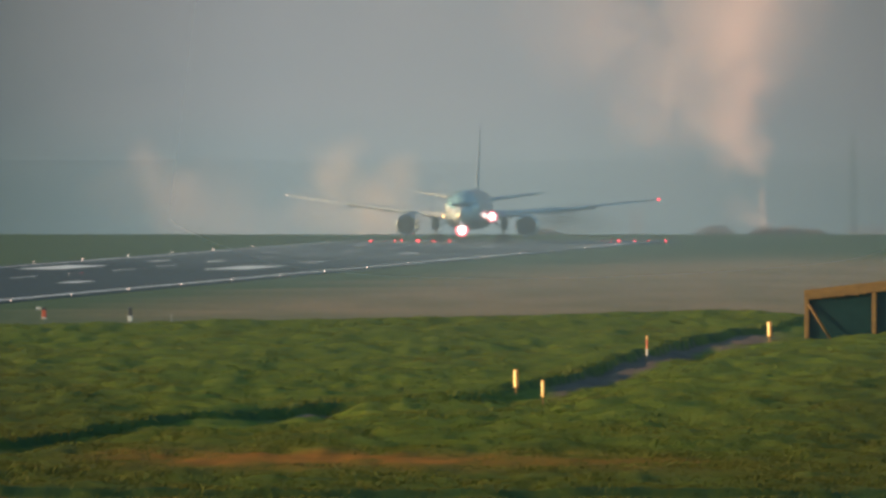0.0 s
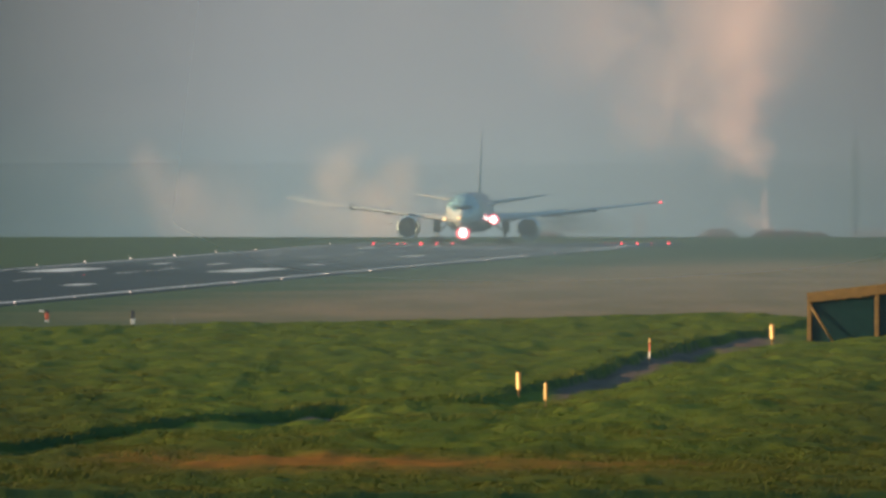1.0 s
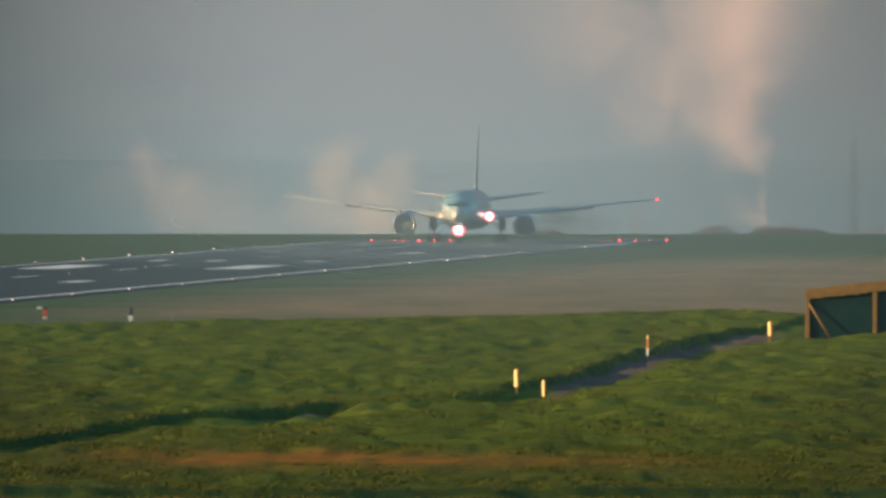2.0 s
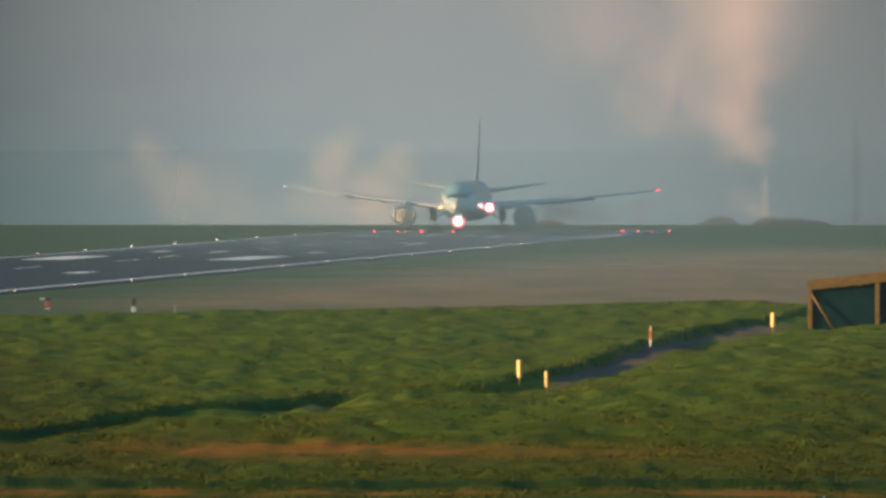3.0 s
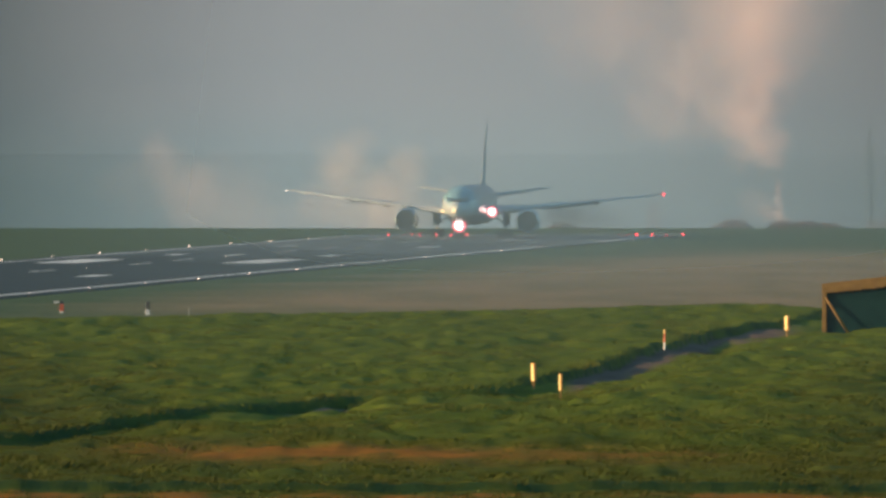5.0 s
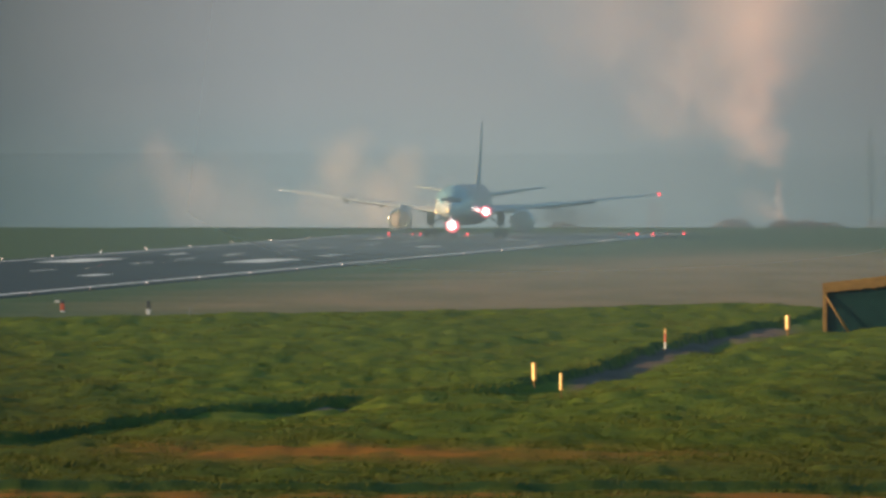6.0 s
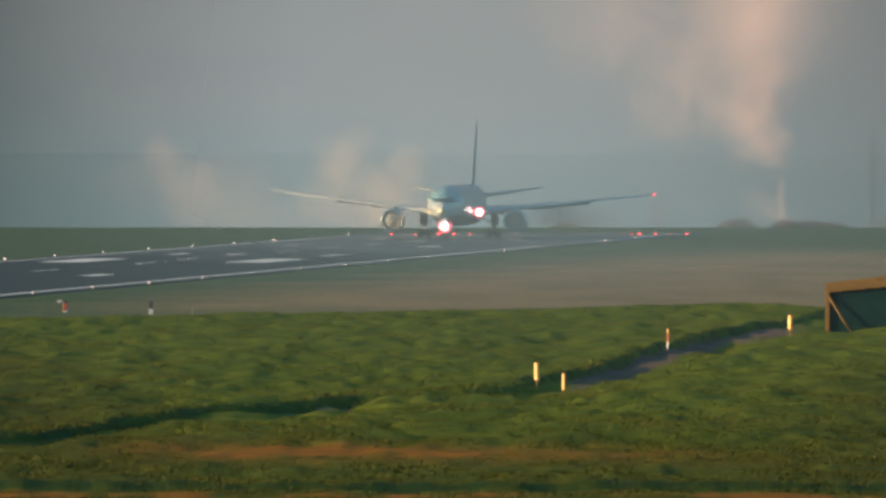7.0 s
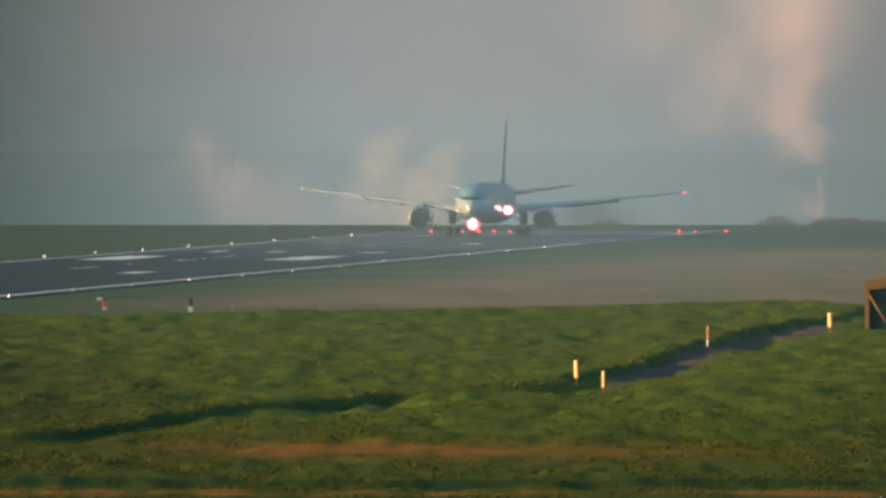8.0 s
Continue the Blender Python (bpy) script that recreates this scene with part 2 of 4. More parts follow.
def bank_shade(x, d):
    """Shade of the ditch banks and the verge face, coloured in as dark clumps."""
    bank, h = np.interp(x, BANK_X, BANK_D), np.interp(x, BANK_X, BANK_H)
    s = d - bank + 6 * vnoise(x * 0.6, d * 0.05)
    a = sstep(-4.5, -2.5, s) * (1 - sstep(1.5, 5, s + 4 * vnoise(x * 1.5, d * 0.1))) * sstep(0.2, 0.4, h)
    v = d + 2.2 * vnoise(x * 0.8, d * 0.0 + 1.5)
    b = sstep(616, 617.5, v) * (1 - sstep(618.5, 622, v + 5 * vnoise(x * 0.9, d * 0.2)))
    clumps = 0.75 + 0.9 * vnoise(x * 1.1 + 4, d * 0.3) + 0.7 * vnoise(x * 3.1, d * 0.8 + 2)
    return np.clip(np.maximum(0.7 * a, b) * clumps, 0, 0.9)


def z_at(x, d):
    return float(land(x, d))


def edge_falloff(nt, sep):
    """Olive grass darkened to stand in for lens falloff: the near verge, and further back on both flanks."""
    flank = math_node(nt, "SUBTRACT", math_node(nt, "ABSOLUTE", math_node(nt, "SUBTRACT", sep.outputs[0], 2.0)), 9.5)
    back = math_node(nt, "MULTIPLY", math_node(nt, "MAXIMUM", flank, 0.0), 17.0)
    wob = math_node(nt, "MULTIPLY", math_node(nt, "SUBTRACT", noise_tex(nt, 0.25, 4.0, (1, 0.2, 1)), 0.5), 160.0)
    y = math_node(nt, "ADD", math_node(nt, "SUBTRACT", sep.outputs[1], back), wob)
    return ramp(nt, math_node(nt, "DIVIDE", math_node(nt, "SUBTRACT", y, 600.0), 200.0), [(0.0, (0.9,) * 3), (0.9, (0.0,) * 3)])


def grass_material():
    m, nt, b = node_mat("rough_grass")
    pos = nt.nodes.new("ShaderNodeNewGeometry").outputs["Position"]
    sep = nt.nodes.new("ShaderNodeSeparateXYZ")
    nt.links.new(pos, sep.inputs[0])
    n_mid, n_fine = noise_tex(nt, 0.55, 5.0, (1, 0.35, 1)), noise_tex(nt, 5.0, 3.0, (1, 0.3, 1))
    f = math_node(nt, "ADD", math_node(nt, "MULTIPLY", n_mid, 0.6), math_node(nt, "MULTIPLY", n_fine, 0.4))
    green = ramp(nt, f, [(0.30, (0.040, 0.070, 0.007)), (0.5, (0.098, 0.138, 0.010)), (0.70, (0.150, 0.165, 0.016))])
    dry = ramp(nt, f, [(0.3, (0.22, 0.085, 0.009)), (0.7, (0.39, 0.155, 0.021))])
    soil = ramp(nt, f, [(0.3, (0.085, 0.068, 0.055)), (0.7, (0.16, 0.125, 0.10))])
    def mask(name):
        at = nt.nodes.new("ShaderNodeAttribute")
        at.attribute_name = name
        return at.outputs["Fac"]
    dim_olive = ramp(nt, f, [(0.3, (0.036, 0.056, 0.004)), (0.7, (0.088, 0.098, 0.008))])
    c = mix(nt, edge_falloff(nt, sep), green, dim_olive)
    c = mix(nt, mask("bank_shade"), c, (0.020, 0.052, 0.014))
    c = mix(nt, mask("dry"), c, dry)
    c = mix(nt, mask("soil"), c, soil)
    # the mown airfield beyond, drier in a broad belt this side of the runway
    side = math_node(nt, "SUBTRACT", sep.outputs[0], math_node(nt, "MULTIPLY", sep.outputs[1], RUN_K))
    wob = math_node(nt, "MULTIPLY", math_node(nt, "SUBTRACT", noise_tex(nt, 0.02, 3.0), 0.5), 40.0)
    far_f = ramp(nt, math_node(nt, "DIVIDE", math_node(nt, "ADD", math_node(nt, "ADD", side, 225.0), wob), 150.0),
                 [(0.0, (0, 0, 0)), (0.10, (0.0, 0.0, 0.0)), (0.26, (1, 1, 1)), (0.9, (1, 1, 1))])
    belt_end = ramp(nt, math_node(nt, "DIVIDE", math_node(nt, "SUBTRACT", sep.outputs[1], 1750.0), 1100.0),
                    [(0.0, (0.2,) * 3), (0.12, (1, 1, 1)), (0.66, (1, 1, 1)), (0.85, (0, 0, 0))])
    hay = ramp(nt, f, [(0.3, (0.228, 0.160, 0.082)), (0.7, (0.338, 0.238, 0.126))])
    lawn = ramp(nt, f, [(0.3, (0.046, 0.084, 0.036)), (0.7, (0.086, 0.13, 0.058))])
    mottle = ramp(nt, noise_tex(nt, 0.07, 4.0, (1, 0.12, 1)), [(0.38, (0.70,) * 3), (0.62, (1.0,) * 3)])
    far = mix(nt, math_node(nt, "MULTIPLY", math_node(nt, "MULTIPLY", far_f, belt_end), mottle), lawn, hay)
    c = mix(nt, math_node(nt, "GREATER_THAN", sep.outputs[1], 1300.0), c, far)
    nt.links.new(c, b.inputs["Base Color"])
    b.inputs["Roughness"].default_value = 0.9
    b.inputs["Specular IOR Level"].default_value = 0.05
    bn = nd(nt, "ShaderNodeBump", Strength=0.4, Distance=0.10)
    nt.links.new(n_fine, bn.inputs["Height"])
    nt.links.new(bn.outputs[0], b.inputs["Normal"])
    return m


GRASS = grass_material()


def ground():
    ds = np.concatenate([np.linspace(-900, -40, 12), np.linspace(0, 540, 46), np.arange(552, 1230, 1.25),
                         np.arange(1232, 1560, 8), np.arange(1560, 3060, 16), np.arange(3060, 3400, 12), np.linspace(3420, 4950, 26)])
    fine = np.linspace(-1, 1, 221)
    rows = []
    for d in ds:
        w = max(0.029 * abs(d), 8.0)
        grow = np.geomspace(w * 1.15, 3200, 16)
        rows.append(np.concatenate([-grow[::-1], fine * w, grow]))
    X = np.array(rows)
    D = np.repeat(ds[:, None], X.shape[1], 1)
    Z = land(X, D)
    nr, nc = X.shape
    co = np.stack([X, D, Z], -1).reshape(-1, 3)
    i = (np.arange(nr - 1)[:, None] * nc + np.arange(nc - 1)[None, :]).ravel()
    quads = np.stack([i, i + 1, i + nc + 1, i + nc], -1)
    me = bpy.data.meshes.new("ground")
    me.vertices.add(len(co))
    me.vertices.foreach_set("co", co.ravel())
    me.loops.add(quads.size)
    me.loops.foreach_set("vertex_index", quads.ravel())
    me.polygons.add(len(quads))
    me.polygons.foreach_set("loop_start", np.arange(0, quads.size, 4))
    me.polygons.foreach_set("loop_total", np.full(len(quads), 4))
    me.polygons.foreach_set("use_smooth", np.ones(len(quads), bool))
    me.update(calc_edges=True)
    me.attributes.new("dry", "FLOAT", "POINT").data.foreach_set("value", dry(X, D).ravel())
    me.attributes.new("bank_shade", "FLOAT", "POINT").data.foreach_set("value", bank_shade(X, D).ravel())
    me.attributes.new("soil", "FLOAT", "POINT").data.foreach_set("value", soil(X, D).ravel())
    return tagged(link_mesh("ground", me, GRASS), "rough green airfield grass with dry brown strips", "ground", kind="structure")


ground()


def strip_mesh(a0, a1, d0, d1, z, n=40):
    """A band along the runway between the lines a0 and a1."""
    bm = bmesh.new()
    prev = None
    for d in np.linspace(d0, d1, n):
        pair = [bm.verts.new((run_x(a, d), d, z)) for a in (a0, a1)]
        if prev:
            bm.faces.new((prev[0], prev[1], pair[1], pair[0]))
        prev = pair
    return bm


def asphalt_material():
    m, nt, b = node_mat("runway_asphalt")
    n1, n2 = noise_tex(nt, 0.04, 5.0, (1, 0.15, 1)), noise_tex(nt, 0.6, 4.0)
    f = math_node(nt, "ADD", math_node(nt, "MULTIPLY", n1, 0.6), math_node(nt, "MULTIPLY", n2, 0.4))
    sep = nt.nodes.new("ShaderNodeSeparateXYZ")
    nt.links.new(nt.nodes.new("ShaderNodeNewGeometry").outputs["Position"], sep.inputs[0])
    along = math_node(nt, "ADD", sep.outputs[1], math_node(nt, "MULTIPLY", math_node(nt, "SUBTRACT", n1, 0.5), 500.0))
    # touchdown rubber, also standing in for lens falloff; the pale far end imitates haze
    rubber = ramp(nt, math_node(nt, "DIVIDE", math_node(nt, "SUBTRACT", along, 2400.0), 500.0), [(0.0, (1, 1, 1)), (1.0, (0, 0, 0))])
    far_pale = ramp(nt, f, [(0.35, (0.115, 0.145, 0.155)), (0.65, (0.17, 0.195, 0.20))])
    near_dark = ramp(nt, f, [(0.35, (0.009, 0.024, 0.034)), (0.65, (0.024, 0.044, 0.056))])
    nt.links.new(mix(nt, rubber, far_pale, near_dark), b.inputs["Base Color"])
    b.inputs["Roughness"].default_value = 0.85
    b.inputs["Specular IOR Level"].default_value = 0.16
    return m


ASPHALT = asphalt_material()
NEAR_A, FAR_A, MID_A = 7.08, 8.635, 7.95
bm = strip_mesh(NEAR_A - 0.09, FAR_A + 0.08, 1500, 2960, 0.02)
r = bmesh.ops.extrude_face_region(bm, geom=bm.faces[:])
bmesh.ops.translate(bm, verts=[v for v in r["geom"] if isinstance(v, bmesh.types.BMVert)], vec=(0, 0, -0.3))
runway = part("runway", bm, ASPHALT, smooth=False)
tagged(runway, "dark asphalt runway with white painted markings", "runway", kind="structure")
# edge lines, with the worn gap near the far end
def slab(name, bm, parent, label=""):
    return part(name, bm, LINE_PAINT, parent, label, smooth=False)


slab("edge_line", strip_mesh(NEAR_A - 0.017, NEAR_A + 0.018, 1500, 2690, 0.028), runway)
slab("edge_line", strip_mesh(NEAR_A - 0.017, NEAR_A + 0.018, 2790, 2905, 0.028, 6), runway)
slab("edge_line", strip_mesh(FAR_A - 0.013, FAR_A + 0.012, 1500, 2900, 0.028), runway)


def mark(x, y, length, width):
    width = width * 1.3 + 0.15
    cx, cd = far_at(x, y)
    dx, dy = math.sin(RUN_TH), math.cos(RUN_TH)
    bm = bmesh.new()
    q = [(cx + s * dx * length / 2 + w * dy * width / 2, cd + s * dy * length / 2 - w * dx * width / 2, 0.034)
         for s, w in ((-1, -1), (-1, 1), (1, 1), (1, -1))]
    bm.faces.new([bm.verts.new(p) for p in q])
    slab("painted_bar", bm, runway)


for row in ((148, 461.5, 60, 4.6), (472, 462, 60, 4.4), (172, 487.5, 22.5, 1.9), (317, 450, 22.5, 1.2), (418, 451, 22.5, 1.0),
            (590, 452, 22.5, 1.4), (513, 434.8, 22.5, 0.7), (762, 437, 22.5, 2.0), (675, 422.5, 22.5, 1.0), (908, 424, 22.5, 0.9),
            (585, 438.8, 30, 0.5), (661, 433.2, 30, 0.5), (511, 445, 30, 0.5), (733, 427.8, 30, 0.4), (332, 459, 26, 0.35),
            (257, 466, 30, 0.3), (80, 479, 30, 0.3), (415, 464.5, 20, 0.4), (800, 421, 30, 0.4)):
    mark(*row)


# ---- sky and distance ----
def backdrop():
    m = bpy.data.materials.new("hazy_sky_glow")
    m.use_nodes = True
    nt = m.node_tree
    nt.nodes.clear()
    out, em = nt.nodes.new("ShaderNodeOutputMaterial"), nt.nodes.new("ShaderNodeEmission")
    pos = nt.nodes.new("ShaderNodeNewGeometry").outputs["Position"]
    sep = nt.nodes.new("ShaderNodeSeparateXYZ")
    nt.links.new(pos, sep.inputs[0])
    h = math_node(nt, "DIVIDE", math_node(nt, "ADD", sep.outputs[2], 20.0), 75.0)
    c = ramp(nt, h, [(0.0, (0.255, 0.34, 0.346)), (0.35, (0.297, 0.345, 0.35)), (0.6, (0.322, 0.32, 0.327)), (1.0, (0.312, 0.286, 0.29))])
    n = noise_tex(nt, 0.035, 4.0, (1, 1, 1.6))
    c = mix(nt, 0.20, c, ramp(nt, n, [(0.3, (0.22, 0.26, 0.27)), (0.7, (0.36, 0.34, 0.32))]))
    # lens falloff put into the sky's glow: it dims to the left and right
    side = math_node(nt, "DIVIDE", math_node(nt, "ADD", sep.outputs[0], 150.0), 300.0)
    c = mix(nt, 1.0, c, ramp(nt, side, [(0.05, (0.25, 0.31, 0.31)), (0.36, (0.91, 0.94, 0.95)), (0.46, (1.0,) * 3), (0.61, (0.98,) * 3), (0.94, (0.50,) * 3)]), "MULTIPLY")
    nt.links.new(c, em.inputs[0])
    nt.links.new(em.outputs[0], out.inputs[0])
    bm = bmesh.new()
    prev = None
    for i in range(25):
        a = radians(-12 + i)
        pair = [bm.verts.new((4900 * math.sin(a), 4900 * math.cos(a), z)) for z in (-80, 700)]
        if prev:
            bm.faces.new((prev[0], pair[0], pair[1], prev[1]))
        prev = pair
    tagged(part("backdrop_sky", bm, m), "pale grey-blue hazy evening sky", "sky", kind="structure")


backdrop()


def far_hill():
    """A low ridge; distance haze is put into its bluish, nearly see-through material."""
    bm = bmesh.new()
    prev = None
    for i in range(241):
        x = -600 + i * 5
        top = EYE.z - (272 - HY + 10 * float(vnoise(np.array(x * 0.02), np.array(3.3)))) / F * 4780
        trio = [bm.verts.new(p) for p in ((x, 4760, -60), (x, 4780, top - 1.5), (x, 4790, top), (x, 4810, -60))]
        if prev:
            for k in range(3):
                bm.faces.new((prev[k], trio[k], trio[k + 1], prev[k + 1]))
        prev = trio
    return bm


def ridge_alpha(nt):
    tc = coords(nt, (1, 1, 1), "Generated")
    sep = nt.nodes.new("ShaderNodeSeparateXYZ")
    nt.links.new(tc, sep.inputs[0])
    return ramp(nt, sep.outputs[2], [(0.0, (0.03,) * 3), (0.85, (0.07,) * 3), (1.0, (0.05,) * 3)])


tagged(part("backdrop_ridge", far_hill(), veil("hazed_ridge", (0.16, 0.24, 0.26), ridge_alpha)), "distant ridge, faded as if by haze", "hill", kind="structure")


def haze_layer(d, foot, rise, weights, across):
    """A thin scattering veil d metres away; weights: share of its height, density."""
    def alpha(nt):
        sep = nt.nodes.new("ShaderNodeSeparateXYZ")
        nt.links.new(coords(nt, (1, 1, 1), "Generated"), sep.inputs[0])
        a = ramp(nt, sep.outputs[2], [(h, (w,) * 3) for h, w in weights])
        # the veil thins to both sides, standing in for lens falloff at the edges
        return math_node(nt, "MULTIPLY", a, ramp(nt, math_node(nt, "MULTIPLY", math_node(nt, "SUBTRACT", sep.outputs[0], 0.4), 5.0), across, "B_SPLINE"))
    bm = bmesh.new()
    prev = None
    for i in range(41):
        x = -400 + i * 20
        col = [bm.verts.new((x, d + 0.118 * x + 3 * k, foot + rise * k / 15)) for k in range(16)]
        if prev:
            for k in range(15):
                bm.faces.new((prev[k], col[k], col[k + 1], prev[k + 1]))
        prev = col
    ob = part("haze_layer", bm, veil("evening_haze", (0.97, 0.98, 0.96), alpha))
    tagged(ob, "thin veil of evening haze over the airfield", "haze", kind="stuff")


haze_layer(640, 7.3, 60, ((0.0, 0.0), (0.02, 0.0), (0.055, 0.02), (0.096, 0.058), (0.115, 0.05), (0.16, 0.0), (1.0, 0.0)),
           ((0.0, (0.0,) * 3), (0.375, (0.5,) * 3), (0.50, (1.0,) * 3), (0.56, (0.9,) * 3), (0.65, (0.4,) * 3), (1.0, (0.0,) * 3)))
haze_layer(1520, -0.5, 120, ((0.0, 0.05), (0.035, 0.10), (0.072, 0.34), (0.10, 0.42), (0.40, 0.37), (1.0, 0.0)),
           ((0.0, (0.0,) * 3), (0.26, (0.22,) * 3), (0.41, (0.80,) * 3), (0.50, (1.0,) * 3), (0.625, (1.0,) * 3), (0.80, (0.6,) * 3), (1.0, (0.0,) * 3)))


# ---- steam in the distance: soft rigid puffs that drift ----
def puff_alpha(strength):
    def alpha(nt):
        g = coords(nt, (1, 1, 1), "Generated")
        s = nt.nodes.new("ShaderNodeVectorMath")
        s.operation = "MULTIPLY_ADD"
        s.inputs[1].default_value, s.inputs[2].default_value = (2, 0, 2), (-1, 0, -1)
        nt.links.new(g, s.inputs[0])
        ln = nt.nodes.new("ShaderNodeVectorMath")
        ln.operation = "LENGTH"
        nt.links.new(s.outputs[0], ln.inputs[0])
        tc = nt.nodes.new("ShaderNodeTexCoord")
        info = nt.nodes.new("ShaderNodeObjectInfo")
        add = nt.nodes.new("ShaderNodeVectorMath")
        add.operation = "ADD"
        off = math_node(nt, "MULTIPLY", info.outputs["Random"], 300.0)
        nt.links.new(tc.outputs["Object"], add.inputs[0])
        nt.links.new(off, add.inputs[1])
        n = nd(nt, "ShaderNodeTexNoise", Scale=0.26, Detail=5.0, Roughness=0.6)
        nt.links.new(add.outputs[0], n.inputs["Vector"])
        r = math_node(nt, "ADD", ln.outputs["Value"], math_node(nt, "MULTIPLY", math_node(nt, "SUBTRACT", n.outputs[0], 0.5), 1.7))
        fall = ramp(nt, r, [(0.38, (strength,) * 3), (0.62, (strength * 0.6,) * 3), (0.82, (0, 0, 0))])
        rim = ramp(nt, ln.outputs["Value"], [(0.7, (1, 1, 1)), (0.98, (0, 0, 0))])
        return math_node(nt, "MULTIPLY", fall, rim)
    return alpha


# the low sun's pink is put into the base colours of the steam
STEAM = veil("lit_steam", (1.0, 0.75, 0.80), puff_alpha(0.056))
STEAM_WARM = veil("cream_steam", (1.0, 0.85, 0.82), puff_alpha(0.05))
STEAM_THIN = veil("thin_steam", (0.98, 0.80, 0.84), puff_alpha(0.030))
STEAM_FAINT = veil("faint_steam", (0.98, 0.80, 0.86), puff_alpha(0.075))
PLUME_D = 4500.0
DRIFT = []
LAYERS = [1.05 * (i - 120) for i in range(240)]      # each puff keeps to a layer of its own
random.Random(21).shuffle(LAYERS)


def puff(parent, x, y, w, h, mat, slide=0.25, d=PLUME_D):
    """One billow, w by h wide and high as seen, domed towards the viewer."""
    turn = radians(36)
    y_off = ((LAYERS.pop() if LAYERS else 0.0) - math.sin(turn) * (x - W2) * d / F) / math.cos(turn)
    k = (d + y_off) / F
    bm = bmesh.new()
    seg = 20
    rings = []
    for j in range(6):
        r = j / 5
        rings.append([bm.verts.new((r * math.cos(2 * math.pi * i / seg) * w * k / 1.62, -0.02 * (1 - r * r) * min(w, h) * k,
                                    r * math.sin(2 * math.pi * i / seg) * h * k / 2)) for i in range(seg if j else 1)])
    for i in range(seg):
        bm.faces.new((rings[0][0], rings[1][i], rings[1][(i + 1) % seg]))
    for a, b in zip(rings[1:], rings[2:]):
        for i in range(seg):
            bm.faces.new((a[i], b[i], b[(i + 1) % seg], a[(i + 1) % seg]))
    ob = part("puff", bm, mat, parent)
    m = pose((x - W2) * k, y_off, EYE.z - (y - HY) * k, 0, 0, -36)
    ob.matrix_basis = m
    DRIFT.append((ob, m, slide, max(0.0, (400 - y) / 400)))


def plume(name, label, rows, mat, slide):
    e = thing(name, pose(0, PLUME_D, 0), label, "steam")
    for x, y, w, h in rows:
        puff(e, x, y, w, h, mat, slide)


def billow(core, spread, size, count, seed):
    """Puffs strewn about a centre line; core: (height in the picture, middle, half width) from the foot up."""
    r = random.Random(seed)
    ys, xs, ws = zip(*core)
    rows = []
    for i in range(count):
        y = ys[0] + (ys[-1] - ys[0]) * (i + r.random()) / count
        x, w = float(np.interp(-y, [-v for v in ys], xs)), float(np.interp(-y, [-v for v in ys], ws))
        k = size * w * r.uniform(0.7, 1.3)
        rows.append((x + w * spread * max(-1.3, min(0.75, r.gauss(0, 0.6))), y, k, k * r.uniform(0.75, 1.15)))
    return rows


CORE = ((288, 1376, 26), (262, 1360, 42), (225, 1350, 52), (190, 1346, 55), (150, 1352, 54), (100, 1345, 60), (60, 1332, 66), (10, 1346, 60), (-80, 1356, 70))
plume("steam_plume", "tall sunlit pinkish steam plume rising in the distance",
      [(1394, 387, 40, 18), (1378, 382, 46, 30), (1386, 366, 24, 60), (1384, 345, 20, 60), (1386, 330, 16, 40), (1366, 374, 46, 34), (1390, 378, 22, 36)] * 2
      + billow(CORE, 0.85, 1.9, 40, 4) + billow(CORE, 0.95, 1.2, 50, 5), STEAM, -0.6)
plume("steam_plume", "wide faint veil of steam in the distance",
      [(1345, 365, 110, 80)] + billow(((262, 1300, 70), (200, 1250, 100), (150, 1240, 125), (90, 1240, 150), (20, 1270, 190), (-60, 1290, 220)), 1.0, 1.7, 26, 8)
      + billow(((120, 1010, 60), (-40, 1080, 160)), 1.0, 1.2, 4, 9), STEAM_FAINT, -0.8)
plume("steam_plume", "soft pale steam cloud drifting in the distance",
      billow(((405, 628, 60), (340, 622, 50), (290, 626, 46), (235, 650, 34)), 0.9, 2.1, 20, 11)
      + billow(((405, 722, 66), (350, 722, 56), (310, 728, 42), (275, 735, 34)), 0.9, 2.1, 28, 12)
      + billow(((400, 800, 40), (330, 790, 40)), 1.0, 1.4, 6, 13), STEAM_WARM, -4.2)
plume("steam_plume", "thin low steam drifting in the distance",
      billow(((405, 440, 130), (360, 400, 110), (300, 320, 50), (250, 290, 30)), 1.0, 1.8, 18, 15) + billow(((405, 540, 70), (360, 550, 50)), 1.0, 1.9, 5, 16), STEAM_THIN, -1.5)


